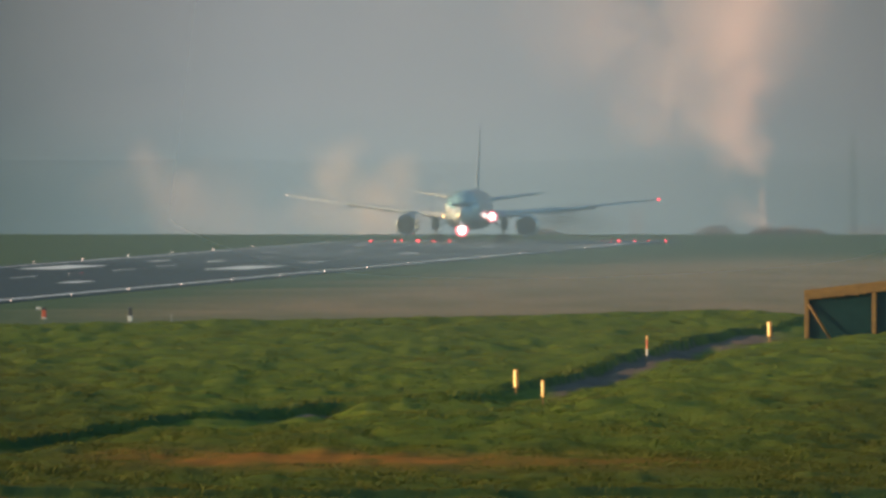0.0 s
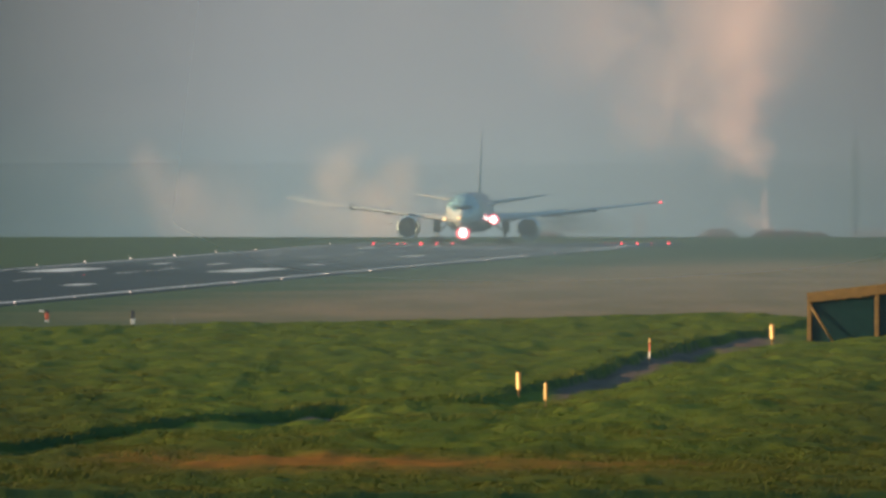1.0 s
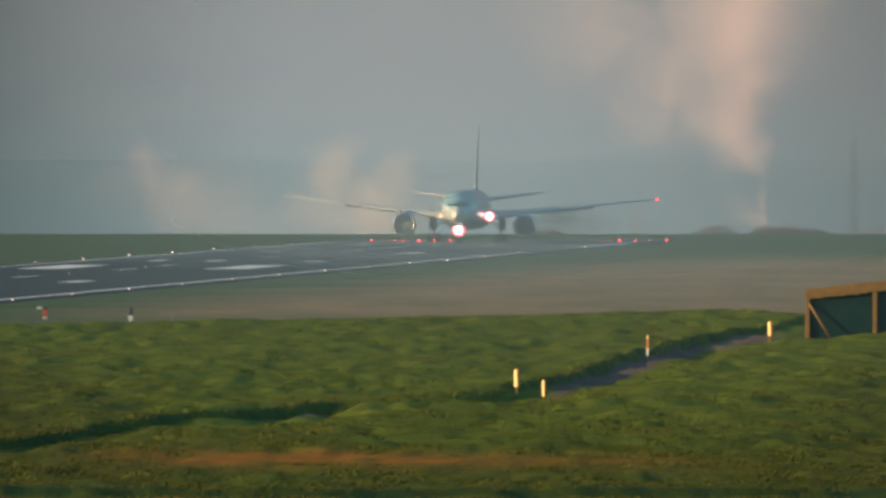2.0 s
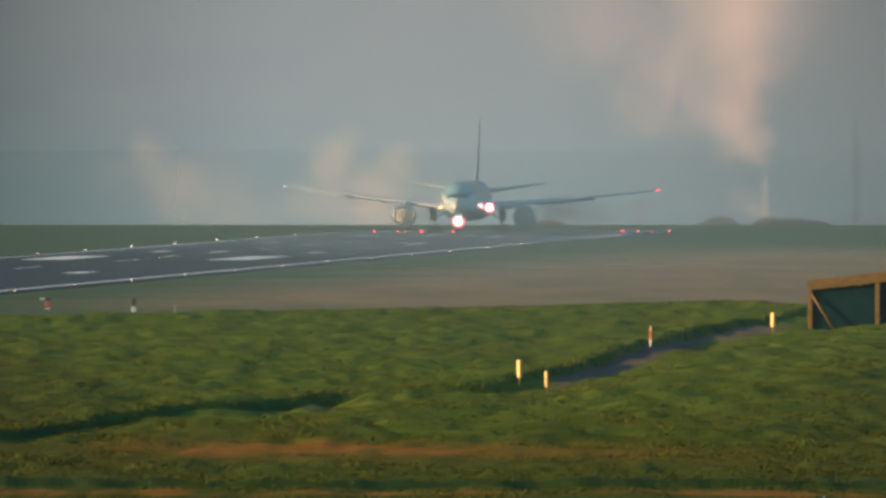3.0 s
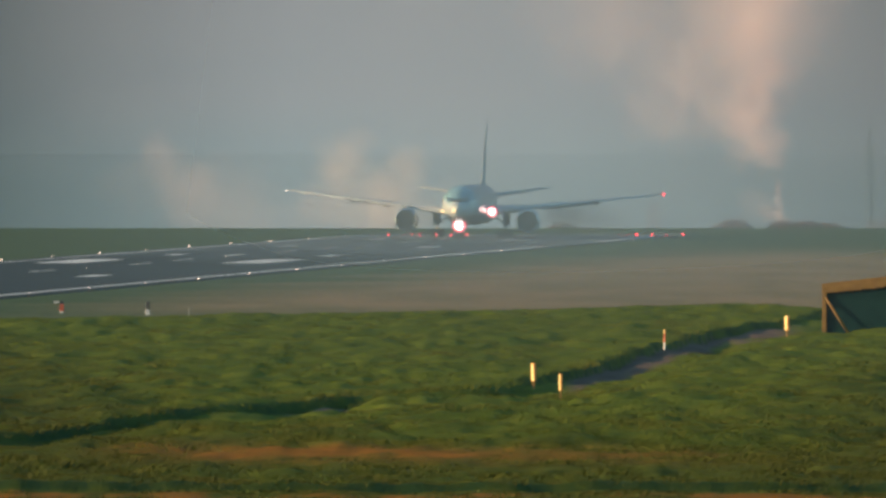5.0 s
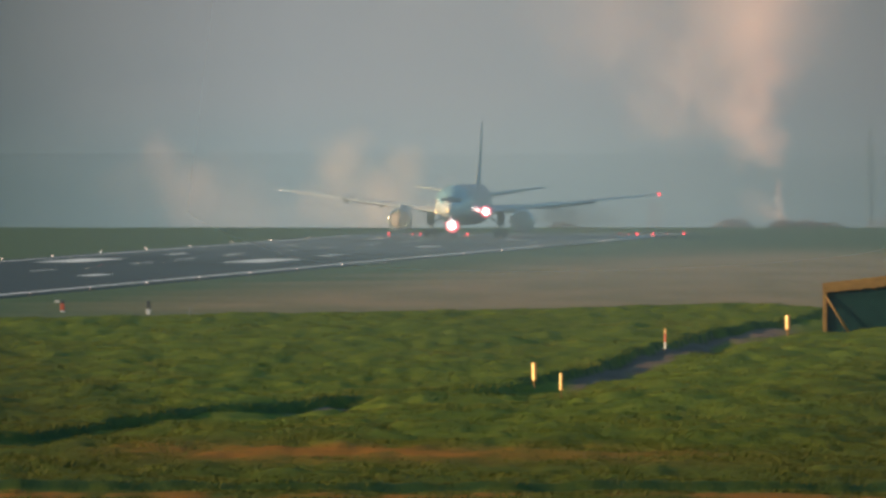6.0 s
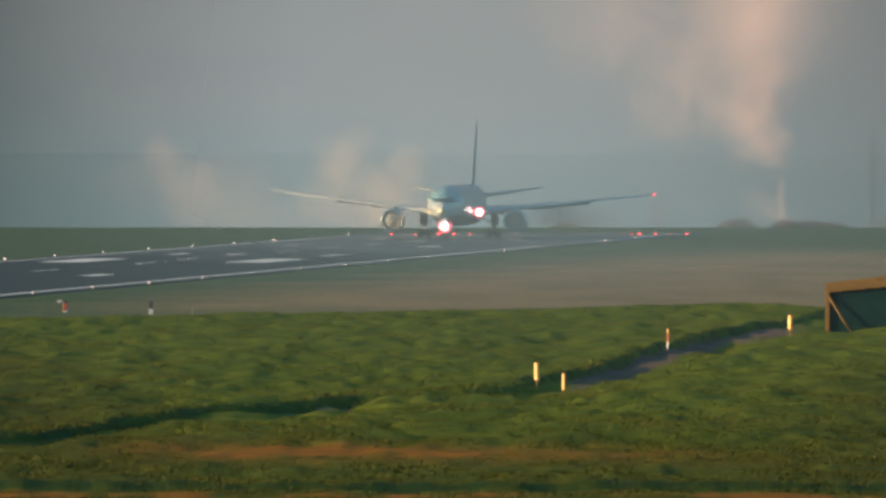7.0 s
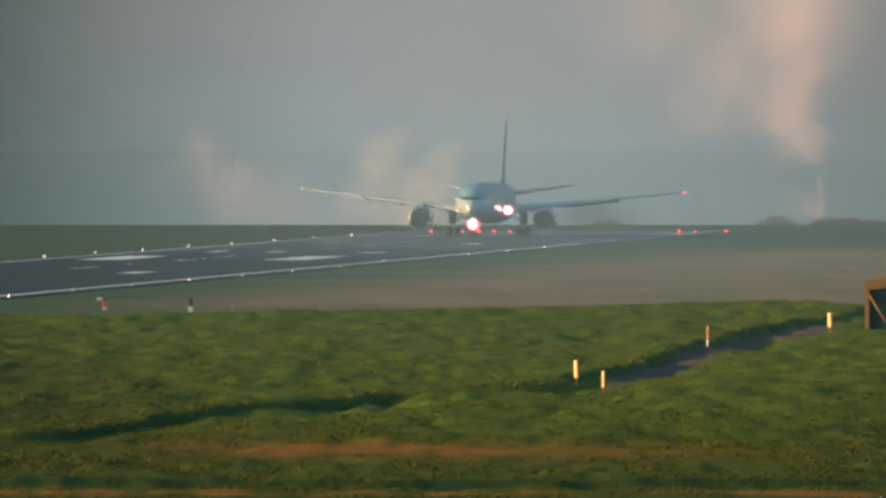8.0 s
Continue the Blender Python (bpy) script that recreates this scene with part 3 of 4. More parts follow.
# ---- bushes, chimney and buildings past the crest ----
def bush(x, y_top, w, label):
    d = 3330.0
    k = d / F
    wx, base = (x - W2) * k, z_at((x - W2) * k, d)
    top = EYE.z - (y_top - HY) * k
    e = thing("bush", pose(wx, d, base - 0.2), label, "bush", "bushes on the skyline")
    ht, half = top - base + 0.2, w * k / 2
    bm = bmesh.new()
    for i in range(5):
        a = random.uniform(0, 6.28)
        tube((0.3 * math.cos(a), 0.3 * math.sin(a), 0), (half * 0.45 * math.cos(a), half * 0.3 * math.sin(a), ht * 0.6), 0.16, 0.06, 6, bm)
    part("trunk", bm, BARK, e)
    vs, fs = [], []
    for i in range(2200):
        a, r = random.uniform(0, 6.283), math.sqrt(random.random())
        px, py = half * r * math.cos(a), half * 0.7 * r * math.sin(a)
        edge = ht * (0.22 + 0.78 * math.sqrt(max(0.0, 1 - r ** 2.4))) * (0.88 + 0.16 * float(vnoise(np.array(px * 1.3 + x), np.array(py * 1.3))))
        pz = edge * (random.random() ** 0.45)
        s = random.uniform(0.12, 0.34)
        v = Vector((random.gauss(0, 1), random.gauss(0, 1), random.gauss(0.6, 1))).normalized() * s
        u = Vector((random.gauss(0, 1), random.gauss(0, 1), random.gauss(0, 1))).normalized() * s * 0.4
        n = len(vs)
        vs += [Vector((px, py, pz)) - u, Vector((px, py, pz)) + u, Vector((px, py, pz)) + v]
        fs.append((n, n + 1, n + 2))
    me = bpy.data.meshes.new("crown")
    me.from_pydata(vs, [], fs)
    link_mesh("crown", me, BARK, e)


for row in ((1303, 383, 80), (1390, 384, 58), (1432, 385, 66), (1472, 389, 66), (1003, 389, 66)):
    bush(*row, "bare brown bush on the skyline beyond the runway")


def hazed_block(name, x, y0, w, mat, label, category):
    d = 4350.0
    k = d / F
    bottom, top = -50.0, EYE.z - (y0 - HY) * k
    e = thing(name, pose((x - W2) * k, d, bottom), label, category)
    h = top - bottom
    part("wall", box(0, 0, h / 2, w * k, w * k, h, 0.05), mat, e, smooth=False)
    part("roof", box(0, 0, h + 0.15, w * k * 1.1, w * k * 1.1, 0.3, 0.04), mat, e, smooth=False)


# distance haze put into the material: far buildings and chimney are mostly see-through
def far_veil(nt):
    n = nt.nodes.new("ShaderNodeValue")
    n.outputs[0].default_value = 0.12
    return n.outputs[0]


FAR_REDDISH = veil("far_reddish_hazed", (0.75, 0.42, 0.36), far_veil)
FAR_GREY = veil("far_concrete_hazed", (0.22, 0.26, 0.28), far_veil)
hazed_block("far_building", 1163, 362, 22, FAR_REDDISH, "faint reddish tower block, faded as if by haze", "building")
hazed_block("far_building", 1572, 392, 60, FAR_REDDISH, "faint low reddish building, faded as if by haze", "building")


def far_chimney(x, y_shaft, y_top, w):
    d = 4350.0
    k = d / F
    bottom = -50.0
    at = lambda y: EYE.z - (y - HY) * k - bottom
    e = thing("far_chimney", pose((x - W2) * k, d, bottom), "faint tall grey chimney with a narrow flue, faded as if by haze", "chimney")
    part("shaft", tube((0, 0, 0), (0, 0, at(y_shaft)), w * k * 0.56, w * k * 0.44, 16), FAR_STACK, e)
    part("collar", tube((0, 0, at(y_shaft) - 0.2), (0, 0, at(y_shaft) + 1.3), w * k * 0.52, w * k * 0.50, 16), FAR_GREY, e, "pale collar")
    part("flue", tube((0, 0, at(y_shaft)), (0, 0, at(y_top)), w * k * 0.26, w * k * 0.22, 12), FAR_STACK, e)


FAR_STACK = veil("far_stack_hazed", (0.17, 0.24, 0.27), far_veil)
far_chimney(1545, 268, 226, 22)


# ---- the airliner ----
def ring_xz(cx, y, cz, rx, rz, seg=32):
    return [(cx + rx * math.sin(2 * math.pi * i / seg), y, cz + rz * math.cos(2 * math.pi * i / seg)) for i in range(seg)]


FUS = ((0.0, 0.06, 4.62), (0.25, 0.55, 4.64), (0.7, 0.92, 4.68), (1.5, 1.38, 4.80), (2.6, 1.86, 4.98), (4.0, 2.36, 5.18), (5.6, 2.72, 5.34),
       (7.6, 2.98, 5.45), (10.5, 3.1, 5.5), (20, 3.1, 5.5), (32, 3.1, 5.5), (43, 3.1, 5.5), (48, 2.92, 5.68), (53, 2.42, 6.12), (57.5, 1.7, 6.7),
       (61, 0.95, 7.15), (63.2, 0.4, 7.35), (63.7, 0.15, 7.4))
NOSE = -31.8


def fus_at(s):
    ss, rr, zz = zip(*FUS)
    return float(np.interp(s, ss, rr)), float(np.interp(s, ss, zz))


def foil(x, le, chord, z, thick):
    pts = ((0, 0), (0.02, 0.022), (0.1, 0.05), (0.3, 0.062), (0.55, 0.05), (0.8, 0.022), (1, 0.002), (0.8, -0.012), (0.55, -0.03), (0.3, -0.045), (0.1, -0.038), (0.02, -0.02))
    return [(x, le + c * chord, z + t * chord * thick) for c, t in pts]


def wing(plane, s):
    rings = [foil(s * x, le, ch, z, t) for x, le, ch, z, t in
             ((1.5, -12.6, 15.6, 4.0, 1.15), (3.1, -11.2, 14.0, 4.22, 1.1), (6.4, -9.0, 11.0, 4.6, 1.0), (9.8, -6.8, 8.6, 4.97, 0.9),
              (16, -2.6, 6.3, 5.68, 0.85), (23, 2.1, 4.2, 6.48, 0.8), (29, 6.2, 2.4, 7.12, 0.8), (30.3, 7.4, 1.5, 7.27, 0.7))]
    w = part("wing", loft(rings), PAINT_GREY, plane, "grey wing lit warm by the low sun" if s < 0 else "grey wing in shade")
    for x, z, ln in ((6.6, 4.1, 4.6), (13.9, 4.95, 3.8), (19.7, 5.62, 3.0)):
        part("flap_fairing", revolve([(0, 0.03), (0.3, 0.16), (ln * 0.45, 0.30), (ln * 0.8, 0.22), (ln, 0.03)], 10, (s * x, -0.2 + (x - 6.6) * 0.42, z)), POST_DARK if x > 10 else PAINT_GREY, w)
    for x0, x1, a, b in ((3.6, 9.0, -11.1, -7.5), (10.6, 19.5, -6.5, -0.4), (19.9, 28.5, -0.1, 5.7)):
        z0, z1 = 4.22 + (x0 - 3.1) * 0.113, 4.22 + (x1 - 3.1) * 0.113
        sl = [[(s * x, y - 0.30, z - 0.24), (s * x, y - 0.02, z + 0.06), (s * x, y + 0.5, z + 0.14), (s * x, y + 0.55, z - 0.02), (s * x, y + 0.06, z - 0.22)] for x, y, z in ((x0, a, z0), (x1, b, z1))]
        part("slat", loft(sl), PAINT_GREY, w, smooth=False)
    for x0, x1, a, b in ((3.5, 8.6, 2.7, 2.0), (10.8, 20.2, 2.1, 5.2)):
        z0, z1 = 4.22 + (x0 - 3.1) * 0.113, 4.22 + (x1 - 3.1) * 0.113
        fl = [[(s * x, y - 0.5, z - 0.02), (s * x, y + 0.5, z - 0.10), (s * x, y + 2.0, z - 0.48), (s * x, y + 1.95, z - 0.54), (s * x, y + 0.3, z - 0.28)] for x, y, z in ((x0, a, z0), (x1, b, z1))]
        part("flap", loft(fl), PAINT_GREY, w, smooth=False)
    return w


VAPOURS = []


def fog_alpha(nt):
    return ramp(nt, noise_tex(nt, 0.9, 3.0), [(0.3, (0.72,) * 3), (0.7, (0.96,) * 3)])


# white fog tinted warm to stand in for sunlight scattered in it
VAPOUR = veil("intake_vapour", (1.0, 0.88, 0.74), fog_alpha)


def engine(plane, s):
    at = (s * 9.75, -11.4, 2.78)
    nac = part("engine", revolve([(0.18, 1.80), (0.9, 1.93), (2.4, 1.97), (4.4, 1.78), (5.8, 1.50), (5.8, 1.42), (4.0, 1.45)], 36, at, caps=False), PAINT_WHITE, plane, "white engine nacelle with a bare metal lip")
    part("intake_lip", revolve([(0.9, 1.50), (0.35, 1.49), (0.10, 1.53), (0.0, 1.62), (0.05, 1.72), (0.18, 1.80), (0.24, 1.815)], 36, at, caps=False), METAL_LIP, nac)
    part("intake_duct", revolve([(0.88, 1.502), (1.3, 1.52), (1.55, 1.53)], 36, at, caps=False), GEAR_GREY, nac)
    bm = bmesh.new()
    for i in range(22):
        a = 2 * math.pi * i / 22
        q = Matrix.Translation(at) @ Matrix.Rotation(a, 4, "Y")
        v = [bm.verts.new(q @ Vector(p)) for p in ((-0.10, 1.42, 0.4), (0.10, 1.62, 0.4), (0.22, 1.66, 1.0), (0.26, 1.62, 1.50), (-0.12, 1.36, 1.50), (-0.14, 1.38, 1.0))]
        bm.faces.new(v)
    part("fan", bm, FAN_METAL, nac)
    part("fan_backing", revolve([(1.7, 0.3), (1.72, 1.53)], 36, at, caps=False), FAN_METAL, nac)
    part("spinner", revolve([(0.95, 0.03), (1.15, 0.2), (1.5, 0.42), (1.7, 0.46)], 20, at), GEAR_GREY, nac)
    bm = revolve([(-0.62, 0.03), (-0.56, 0.5), (-0.38, 0.95), (-0.10, 1.30), (0.10, 1.44), (0.20, 1.45)], 28, caps=False)
    vapour = part("intake_vapour", bm, VAPOUR, nac, "pale fog of vapour drawn into the intake")
    vapour.matrix_basis = pose(*at) @ pose(0, 1.78, 0)
    VAPOURS.append((vapour, at, s))
    part("core_nozzle", revolve([(3.5, 1.15), (5.6, 1.0), (7.0, 0.72), (7.0, 0.55), (8.3, 0.08)], 24, at, caps=False), DARK_METAL, nac)
    x = at[0]
    py = [[(x - w, y, z0), (x + w, y, z0), (x + w, y, z1), (x - w, y, z1)] for y, z0, z1, w in
          ((-9.8, 4.45, 4.82, 0.10), (-8.3, 4.1, 5.1, 0.24), (-5.5, 3.9, 5.1, 0.28), (-2.5, 4.2, 4.85, 0.20))]
    part("pylon", loft(py), PAINT_WHITE, nac)


def wheel(parent, x, y, z, r, w):
    prof = [(-w / 2, r * 0.5), (-w / 2, r * 0.86), (-w * 0.36, r * 0.97), (0, r), (w * 0.36, r * 0.97), (w / 2, r * 0.86), (w / 2, r * 0.5)]
    ob = part("wheel", revolve(prof, 20), RUBBER, parent)
    ob["label"] = "black rubber tyre on a grey hub"
    m = pose(x, y, z, 0, 0, -90)
    ob.matrix_basis = m
    WHEELS.append((ob, m, r))
    hub = part("hub", revolve([(-w * 0.42, 0.05), (-w * 0.40, r * 0.5), (w * 0.40, r * 0.5), (w * 0.42, 0.05)], 14), GEAR_GREY)
    return ob, hub


WHEELS = []


def main_gear(plane, s):
    x = s * 5.49
    bm = tube((x, 0, 0.75), (x, 0, 2.5), 0.20, 0.20)
    tube((x, 0, 2.0), (x - s * 0.15, 0, 4.6), 0.40, 0.44, bm=bm)
    tube((x, -1.7, 0.68), (x, 1.7, 0.68), 0.16, bm=bm)
    for dy in (-1.45, 0, 1.45):
        tube((x - 0.72, dy, 0.67), (x + 0.72, dy, 0.67), 0.10, bm=bm)
    g = part("main_landing_gear", bm, GEAR_GREY, plane)
    part("side_brace", tube((x, 0.1, 2.2), (x - s * 2.3, 0.2, 3.7), 0.12), GEAR_GREY, g)
    part("drag_brace", tube((x, -0.1, 2.1), (x, -2.6, 4.0), 0.12), GEAR_GREY, g)
    part("gear_door", box(x + s * 0.62, 0, 2.9, 0.07, 2.6, 1.9, 0.02), BELLY_GREY, g, smooth=False)
    part("strut_fairing", box(x + s * 0.1, -0.52, 3.1, 0.86, 0.06, 1.7, 0.02), BELLY_GREY, g, smooth=False)
    for dy in (-1.45, 0, 1.45):
        for dx in (-0.70, 0.70):
            w, hub = wheel(g, x + dx, dy, 0.67, 0.67, 0.50)
            hub.parent = g
            hub.matrix_basis = pose(x + dx, dy, 0.67, 0, 0, -90)


def nose_gear(plane):
    y = -25.9
    bm = tube((0, y, 0.55), (0, y, 1.8), 0.13)
    tube((0, y, 1.6), (0, y + 0.2, 3.4), 0.2, 0.22, bm=bm)
    tube((-0.45, y, 0.54), (0.45, y, 0.54), 0.09, bm=bm)
    g = part("nose_landing_gear", bm, GEAR_GREY, plane)
    part("drag_brace", tube((0, y, 1.7), (0, y + 2.4, 3.3), 0.09), GEAR_GREY, g)
    for s in (-1, 1):
        part("gear_door", box(s * 0.62, y - 0.6, 2.3, 0.05, 2.6, 1.1, 0.02), PAINT_WHITE, g, smooth=False)
        w, hub = wheel(g, s * 0.36, y, 0.54, 0.54, 0.36)
        hub.parent = g
        hub.matrix_basis = pose(s * 0.36, y, 0.54, 0, 0, -90)
    lamp(g, "taxi_light", 0, y - 0.45, 2.08, 0.66)


def lamp(parent, name, x, y, z, r):
    """A lit lamp: an oversize lens, and an added glowing ring for its glare halo."""
    part(name, revolve([(-0.12, 0.03), (-0.16, r * 0.55), (-0.06, r), (0.2, r * 0.9), (0.4, 0.1)], 20, (x, y, z)), LAMP_WHITE, parent, "glaring white lamp")
    part("lamp_rim", revolve([(-0.02, r), (-0.05, r * 1.5), (0.12, r * 1.65), (0.2, r * 0.9)], 20, (x, y, z), caps=False), HALO_PINK, parent, "reddish ring added round the lamp for its glare halo")


def airliner():
    p = thing("airliner", pose(0, 2850, 0.02), "white twin-engined airliner, its crown tinted teal as by skylight, with lamps lit on its takeoff run", "airplane")
    fus = part("fuselage", loft([ring_xz(0, NOSE + s, z, r, r) for s, r, z in FUS]), PAINT_WHITE, p)
    fus.data.materials.append(BELLY_GREY)
    fus.data.materials.append(CROWN_SKYLIGHT)
    # faces low on the hull take the darker grey, faces high up the teal
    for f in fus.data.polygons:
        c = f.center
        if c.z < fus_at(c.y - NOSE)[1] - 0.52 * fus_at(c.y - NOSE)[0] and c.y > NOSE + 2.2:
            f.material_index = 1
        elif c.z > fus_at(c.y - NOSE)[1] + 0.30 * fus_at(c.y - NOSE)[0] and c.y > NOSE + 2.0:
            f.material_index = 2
    # cockpit windows wrap round the nose
    def skin(s, ang, off=0.012):
        r, z = fus_at(s)
        return Vector(((r + off) * math.sin(ang), NOSE + s, z + (r + off) * math.cos(ang)))
    def level(z, ang):
        """Station where the nose skin at this angle reaches the height z."""
        lo, hi = 0.3, 8.0
        for _ in range(30):
            mid = (lo + hi) / 2
            r, c = fus_at(mid)
            lo, hi = (mid, hi) if c + r * math.cos(ang) < z else (lo, mid)
        return lo
    for sgn in (-1, 1):
        for a0, a1, z0, z1 in ((2, 19, 5.88, 6.42), (21, 38, 5.88, 6.42), (40, 55, 5.94, 6.40)):
            bm = bmesh.new()
            grid = []
            for i in range(4):
                ang = radians(a0 + (a1 - a0) * i / 3)
                grid.append([bm.verts.new(skin(level(z0 + (z1 - z0) * k / 3, ang), ang * sgn, 0.03)) for k in range(4)])
            for A, B in zip(grid, grid[1:]):
                for k in range(3):
                    bm.faces.new((A[k], B[k], B[k + 1], A[k + 1]))
            part("cockpit_window", bm, GLASS_DARK, fus)
    for sgn in (-1, 1):
        for s in (7.2, 17.5, 37.0, 50.0):
            bm = bmesh.new()
            ang = [radians(a) * sgn for a in (66, 78, 90, 100)]
            g = [[bm.verts.new(skin(s + k, a, 0.015)) for k in (0, 1.05)] for a in ang]
            for A, B in zip(g, g[1:]):
                bm.faces.new((A[0], A[1], B[1], B[0]))
            part("cabin_door", bm, PAINT_WHITE, fus)
    base = None
    for sgn in (-1, 1):
        for i in range(60):
            s = 9.5 + i * 0.62
            if 17 < s < 19 or 36.5 < s < 38.5:
                continue
            a = radians(79) * sgn
            if base is None:
                bm = bmesh.new()
                vs = [bm.verts.new((0.02, y, z)) for y, z in ((-0.12, -0.14), (-0.07, -0.19), (0.07, -0.19), (0.12, -0.14), (0.12, 0.14), (0.07, 0.19), (-0.07, 0.19), (-0.12, 0.14))]
                bm.faces.new(vs)
                base = part("cabin_window", bm, GLASS_DARK, fus)
                ob = base
            else:
                ob = link_mesh("cabin_window", base.data, None, fus)
            q = skin(s, a, 0.0)
            ob.matrix_basis = Matrix.Translation(q) @ Matrix.Rotation(radians(-11) * sgn, 4, "Y") @ Matrix.Rotation(0 if sgn > 0 else math.pi, 4, "Z")
    part("wing_fairing", loft([ring_xz(0, y, z, rx, rz) for y, z, rx, rz in
                               ((-15, 3.5, 1.0, 0.6), (-13, 3.45, 2.5, 1.1), (-9, 3.4, 3.35, 1.35), (2, 3.4, 3.4, 1.4), (7, 3.5, 2.7, 1.2), (11, 3.6, 0.8, 0.6))]), BELLY_GREY, p)
    for s in (-1, 1):
        wing(p, s)
        engine(p, s)
        main_gear(p, s)
        rings = [foil(s * x, le, ch, z, 0.9) for x, le, ch, z in ((0.4, 21.0, 8.4, 6.55), (3, 23.0, 6.6, 6.85), (10.0, 28.4, 2.9, 7.9), (10.7, 29.3, 2.0, 8.0))]
        part("tailplane", loft(rings), PAINT_GREY, p)
    part("landing_light", revolve([(-0.1, 0.04), (-0.16, 0.18), (-0.08, 0.26), (0.25, 0.2)], 16, (-3.75, -11.9, 4.2)), LAMP_AMBER, p, "weak warm lamp")
    lamp(p, "landing_light", 4.15, -12.2, 4.25, 0.55)
    lamp(p, "landing_light", 2.85, -12.9, 4.5, 0.24)
    part("landing_light", revolve([(-0.1, 0.04), (-0.14, 0.14), (-0.08, 0.2), (0.25, 0.2)], 12, (-0.42, -31.62, 4.5)), LAMP_AMBER, p, "small warm lamp")
    fin = [[(t * w, le + c * ch, z) for c, t in ((0, 0), (0.04, 0.5), (0.3, 1), (0.6, 0.8), (1, 0.08), (1, -0.08), (0.6, -0.8), (0.3, -1), (0.04, -0.5))]
           for le, ch, z, w in ((19.5, 9.2, 7.9, 0.24), (21.6, 7.8, 9.6, 0.20), (26.2, 5.0, 14.5, 0.13), (29.5, 3.0, 18.2, 0.08), (30.0, 2.4, 18.5, 0.05))]
    part("tail_fin", loft(fin), PAINT_TAIL, p)
    nose_gear(p)
    part("navigation_light", revolve([(-0.22, 0.03), (-0.1, 0.2), (0.2, 0.24), (0.5, 0.06)], 12, (30.35, 7.4, 7.2)), LAMP_RED, p, "red wingtip lamp")
    part("navigation_light", revolve([(-0.12, 0.015), (-0.05, 0.055), (0.08, 0.06), (0.2, 0.03)], 12, (-30.35, 7.4, 7.2)), LAMP_EDGE, p, "pale wingtip lamp")
    return p


plane = airliner()

# ---- the engines' dusty wash, dragged along behind ----
WASH = veil("engine_wash", (0.20, 0.20, 0.20), puff_alpha(0.19))
wash = thing("engine_wash", pose(0, 2850, 0.02), "thin brown dusty wash behind the engines", "dust")
for wx, wy, wz, ww, wh in ((12.5, 18, 3.4, 9, 6), (15.5, 30, 3.4, 13, 7), (11, 40, 3.0, 12, 5), (-9, 24, 2.6, 9, 4), (17, 48, 2.8, 14, 5), (13.5, 24, 4.0, 8, 6)):
    puff(wash, W2, HY, ww * F / PLUME_D, wh * F / PLUME_D, WASH)
    DRIFT.pop()
    wash.children[-1].matrix_basis = pose(wx, wy, wz, 0, 0, -20)


# ---- runway lamps ----
def edge_light(x, y, mat, label, group, size=0.072, z0=0.0):
    wx, d = far_at(x, y, 0.35)
    e = thing("runway_light", pose(wx, d, z0 + z_at(wx, d)), label, "lamp", group)
    size *= random.uniform(0.7, 1.1)
    part("base", tube((0, 0, -0.02), (0, 0, 0.26), 0.12, 0.09, 8), POST_DARK, e)
    part("lens", revolve([(-size, 0.03), (-size * 0.7, size * 0.7), (0, size), (size * 0.7, size * 0.7), (size, 0.03)], 10, (0, 0, 0.42)), mat, e)


for k in range(-3, 15):
    d = 1962 + 60.5 * k
    x = W2 + run_x(6.95, d) * F / d
    edge_light(x, HY + (EYE.z - 0.35) * F / d, LAMP_EDGE, "white runway edge lamp glowing on a short stand", "runway edge lamps")
for k in range(-3, 9):
    d = 2412 + 61.5 * k
    x = W2 + run_x(8.664, d) * F / d
    edge_light(x, HY + (EYE.z - 0.35) * F / d, LAMP_EDGE, "white runway edge lamp glowing on a short stand", "runway edge lamps", 0.095)
for x, s in ((693, 0.26), (720, 0.12), (735, 0.2), (748, 0.2), (777, 0.34), (804, 0.26), (832, 0.22), (1102, 0.12), (1118, 0.14), (1132, 0.34), (1160, 0.26), (1185, 0.16), (1215, 0.28)):
    edge_light(x, 413.5, LAMP_RED, "red runway end lamp glowing on a short stand", "runway end lamps", s * 0.72)


for x, y, mat in ((158, 473, LAMP_EDGE), (181, 471, LAMP_RED), (249, 467, LAMP_EDGE), (293, 463, LAMP_EDGE), (313, 461, LAMP_EDGE), (335, 459, LAMP_EDGE), (405, 452, LAMP_EDGE)):
    wx, d = far_at(x, y, 0.05)
    e = thing("centreline_light", pose(wx, d, 0.03), "small flush runway lamp let into the asphalt", "lamp", "runway centreline lamps")
    part("housing", revolve([(-0.02, 0.14), (0.03, 0.12), (0.05, 0.05)], 10), POST_DARK, e).matrix_basis = pose(0, 0, 0, 90)
    part("lens", box(0, -0.05, 0.07, 0.07, 0.06, 0.05, 0.012), mat, e, smooth=False)


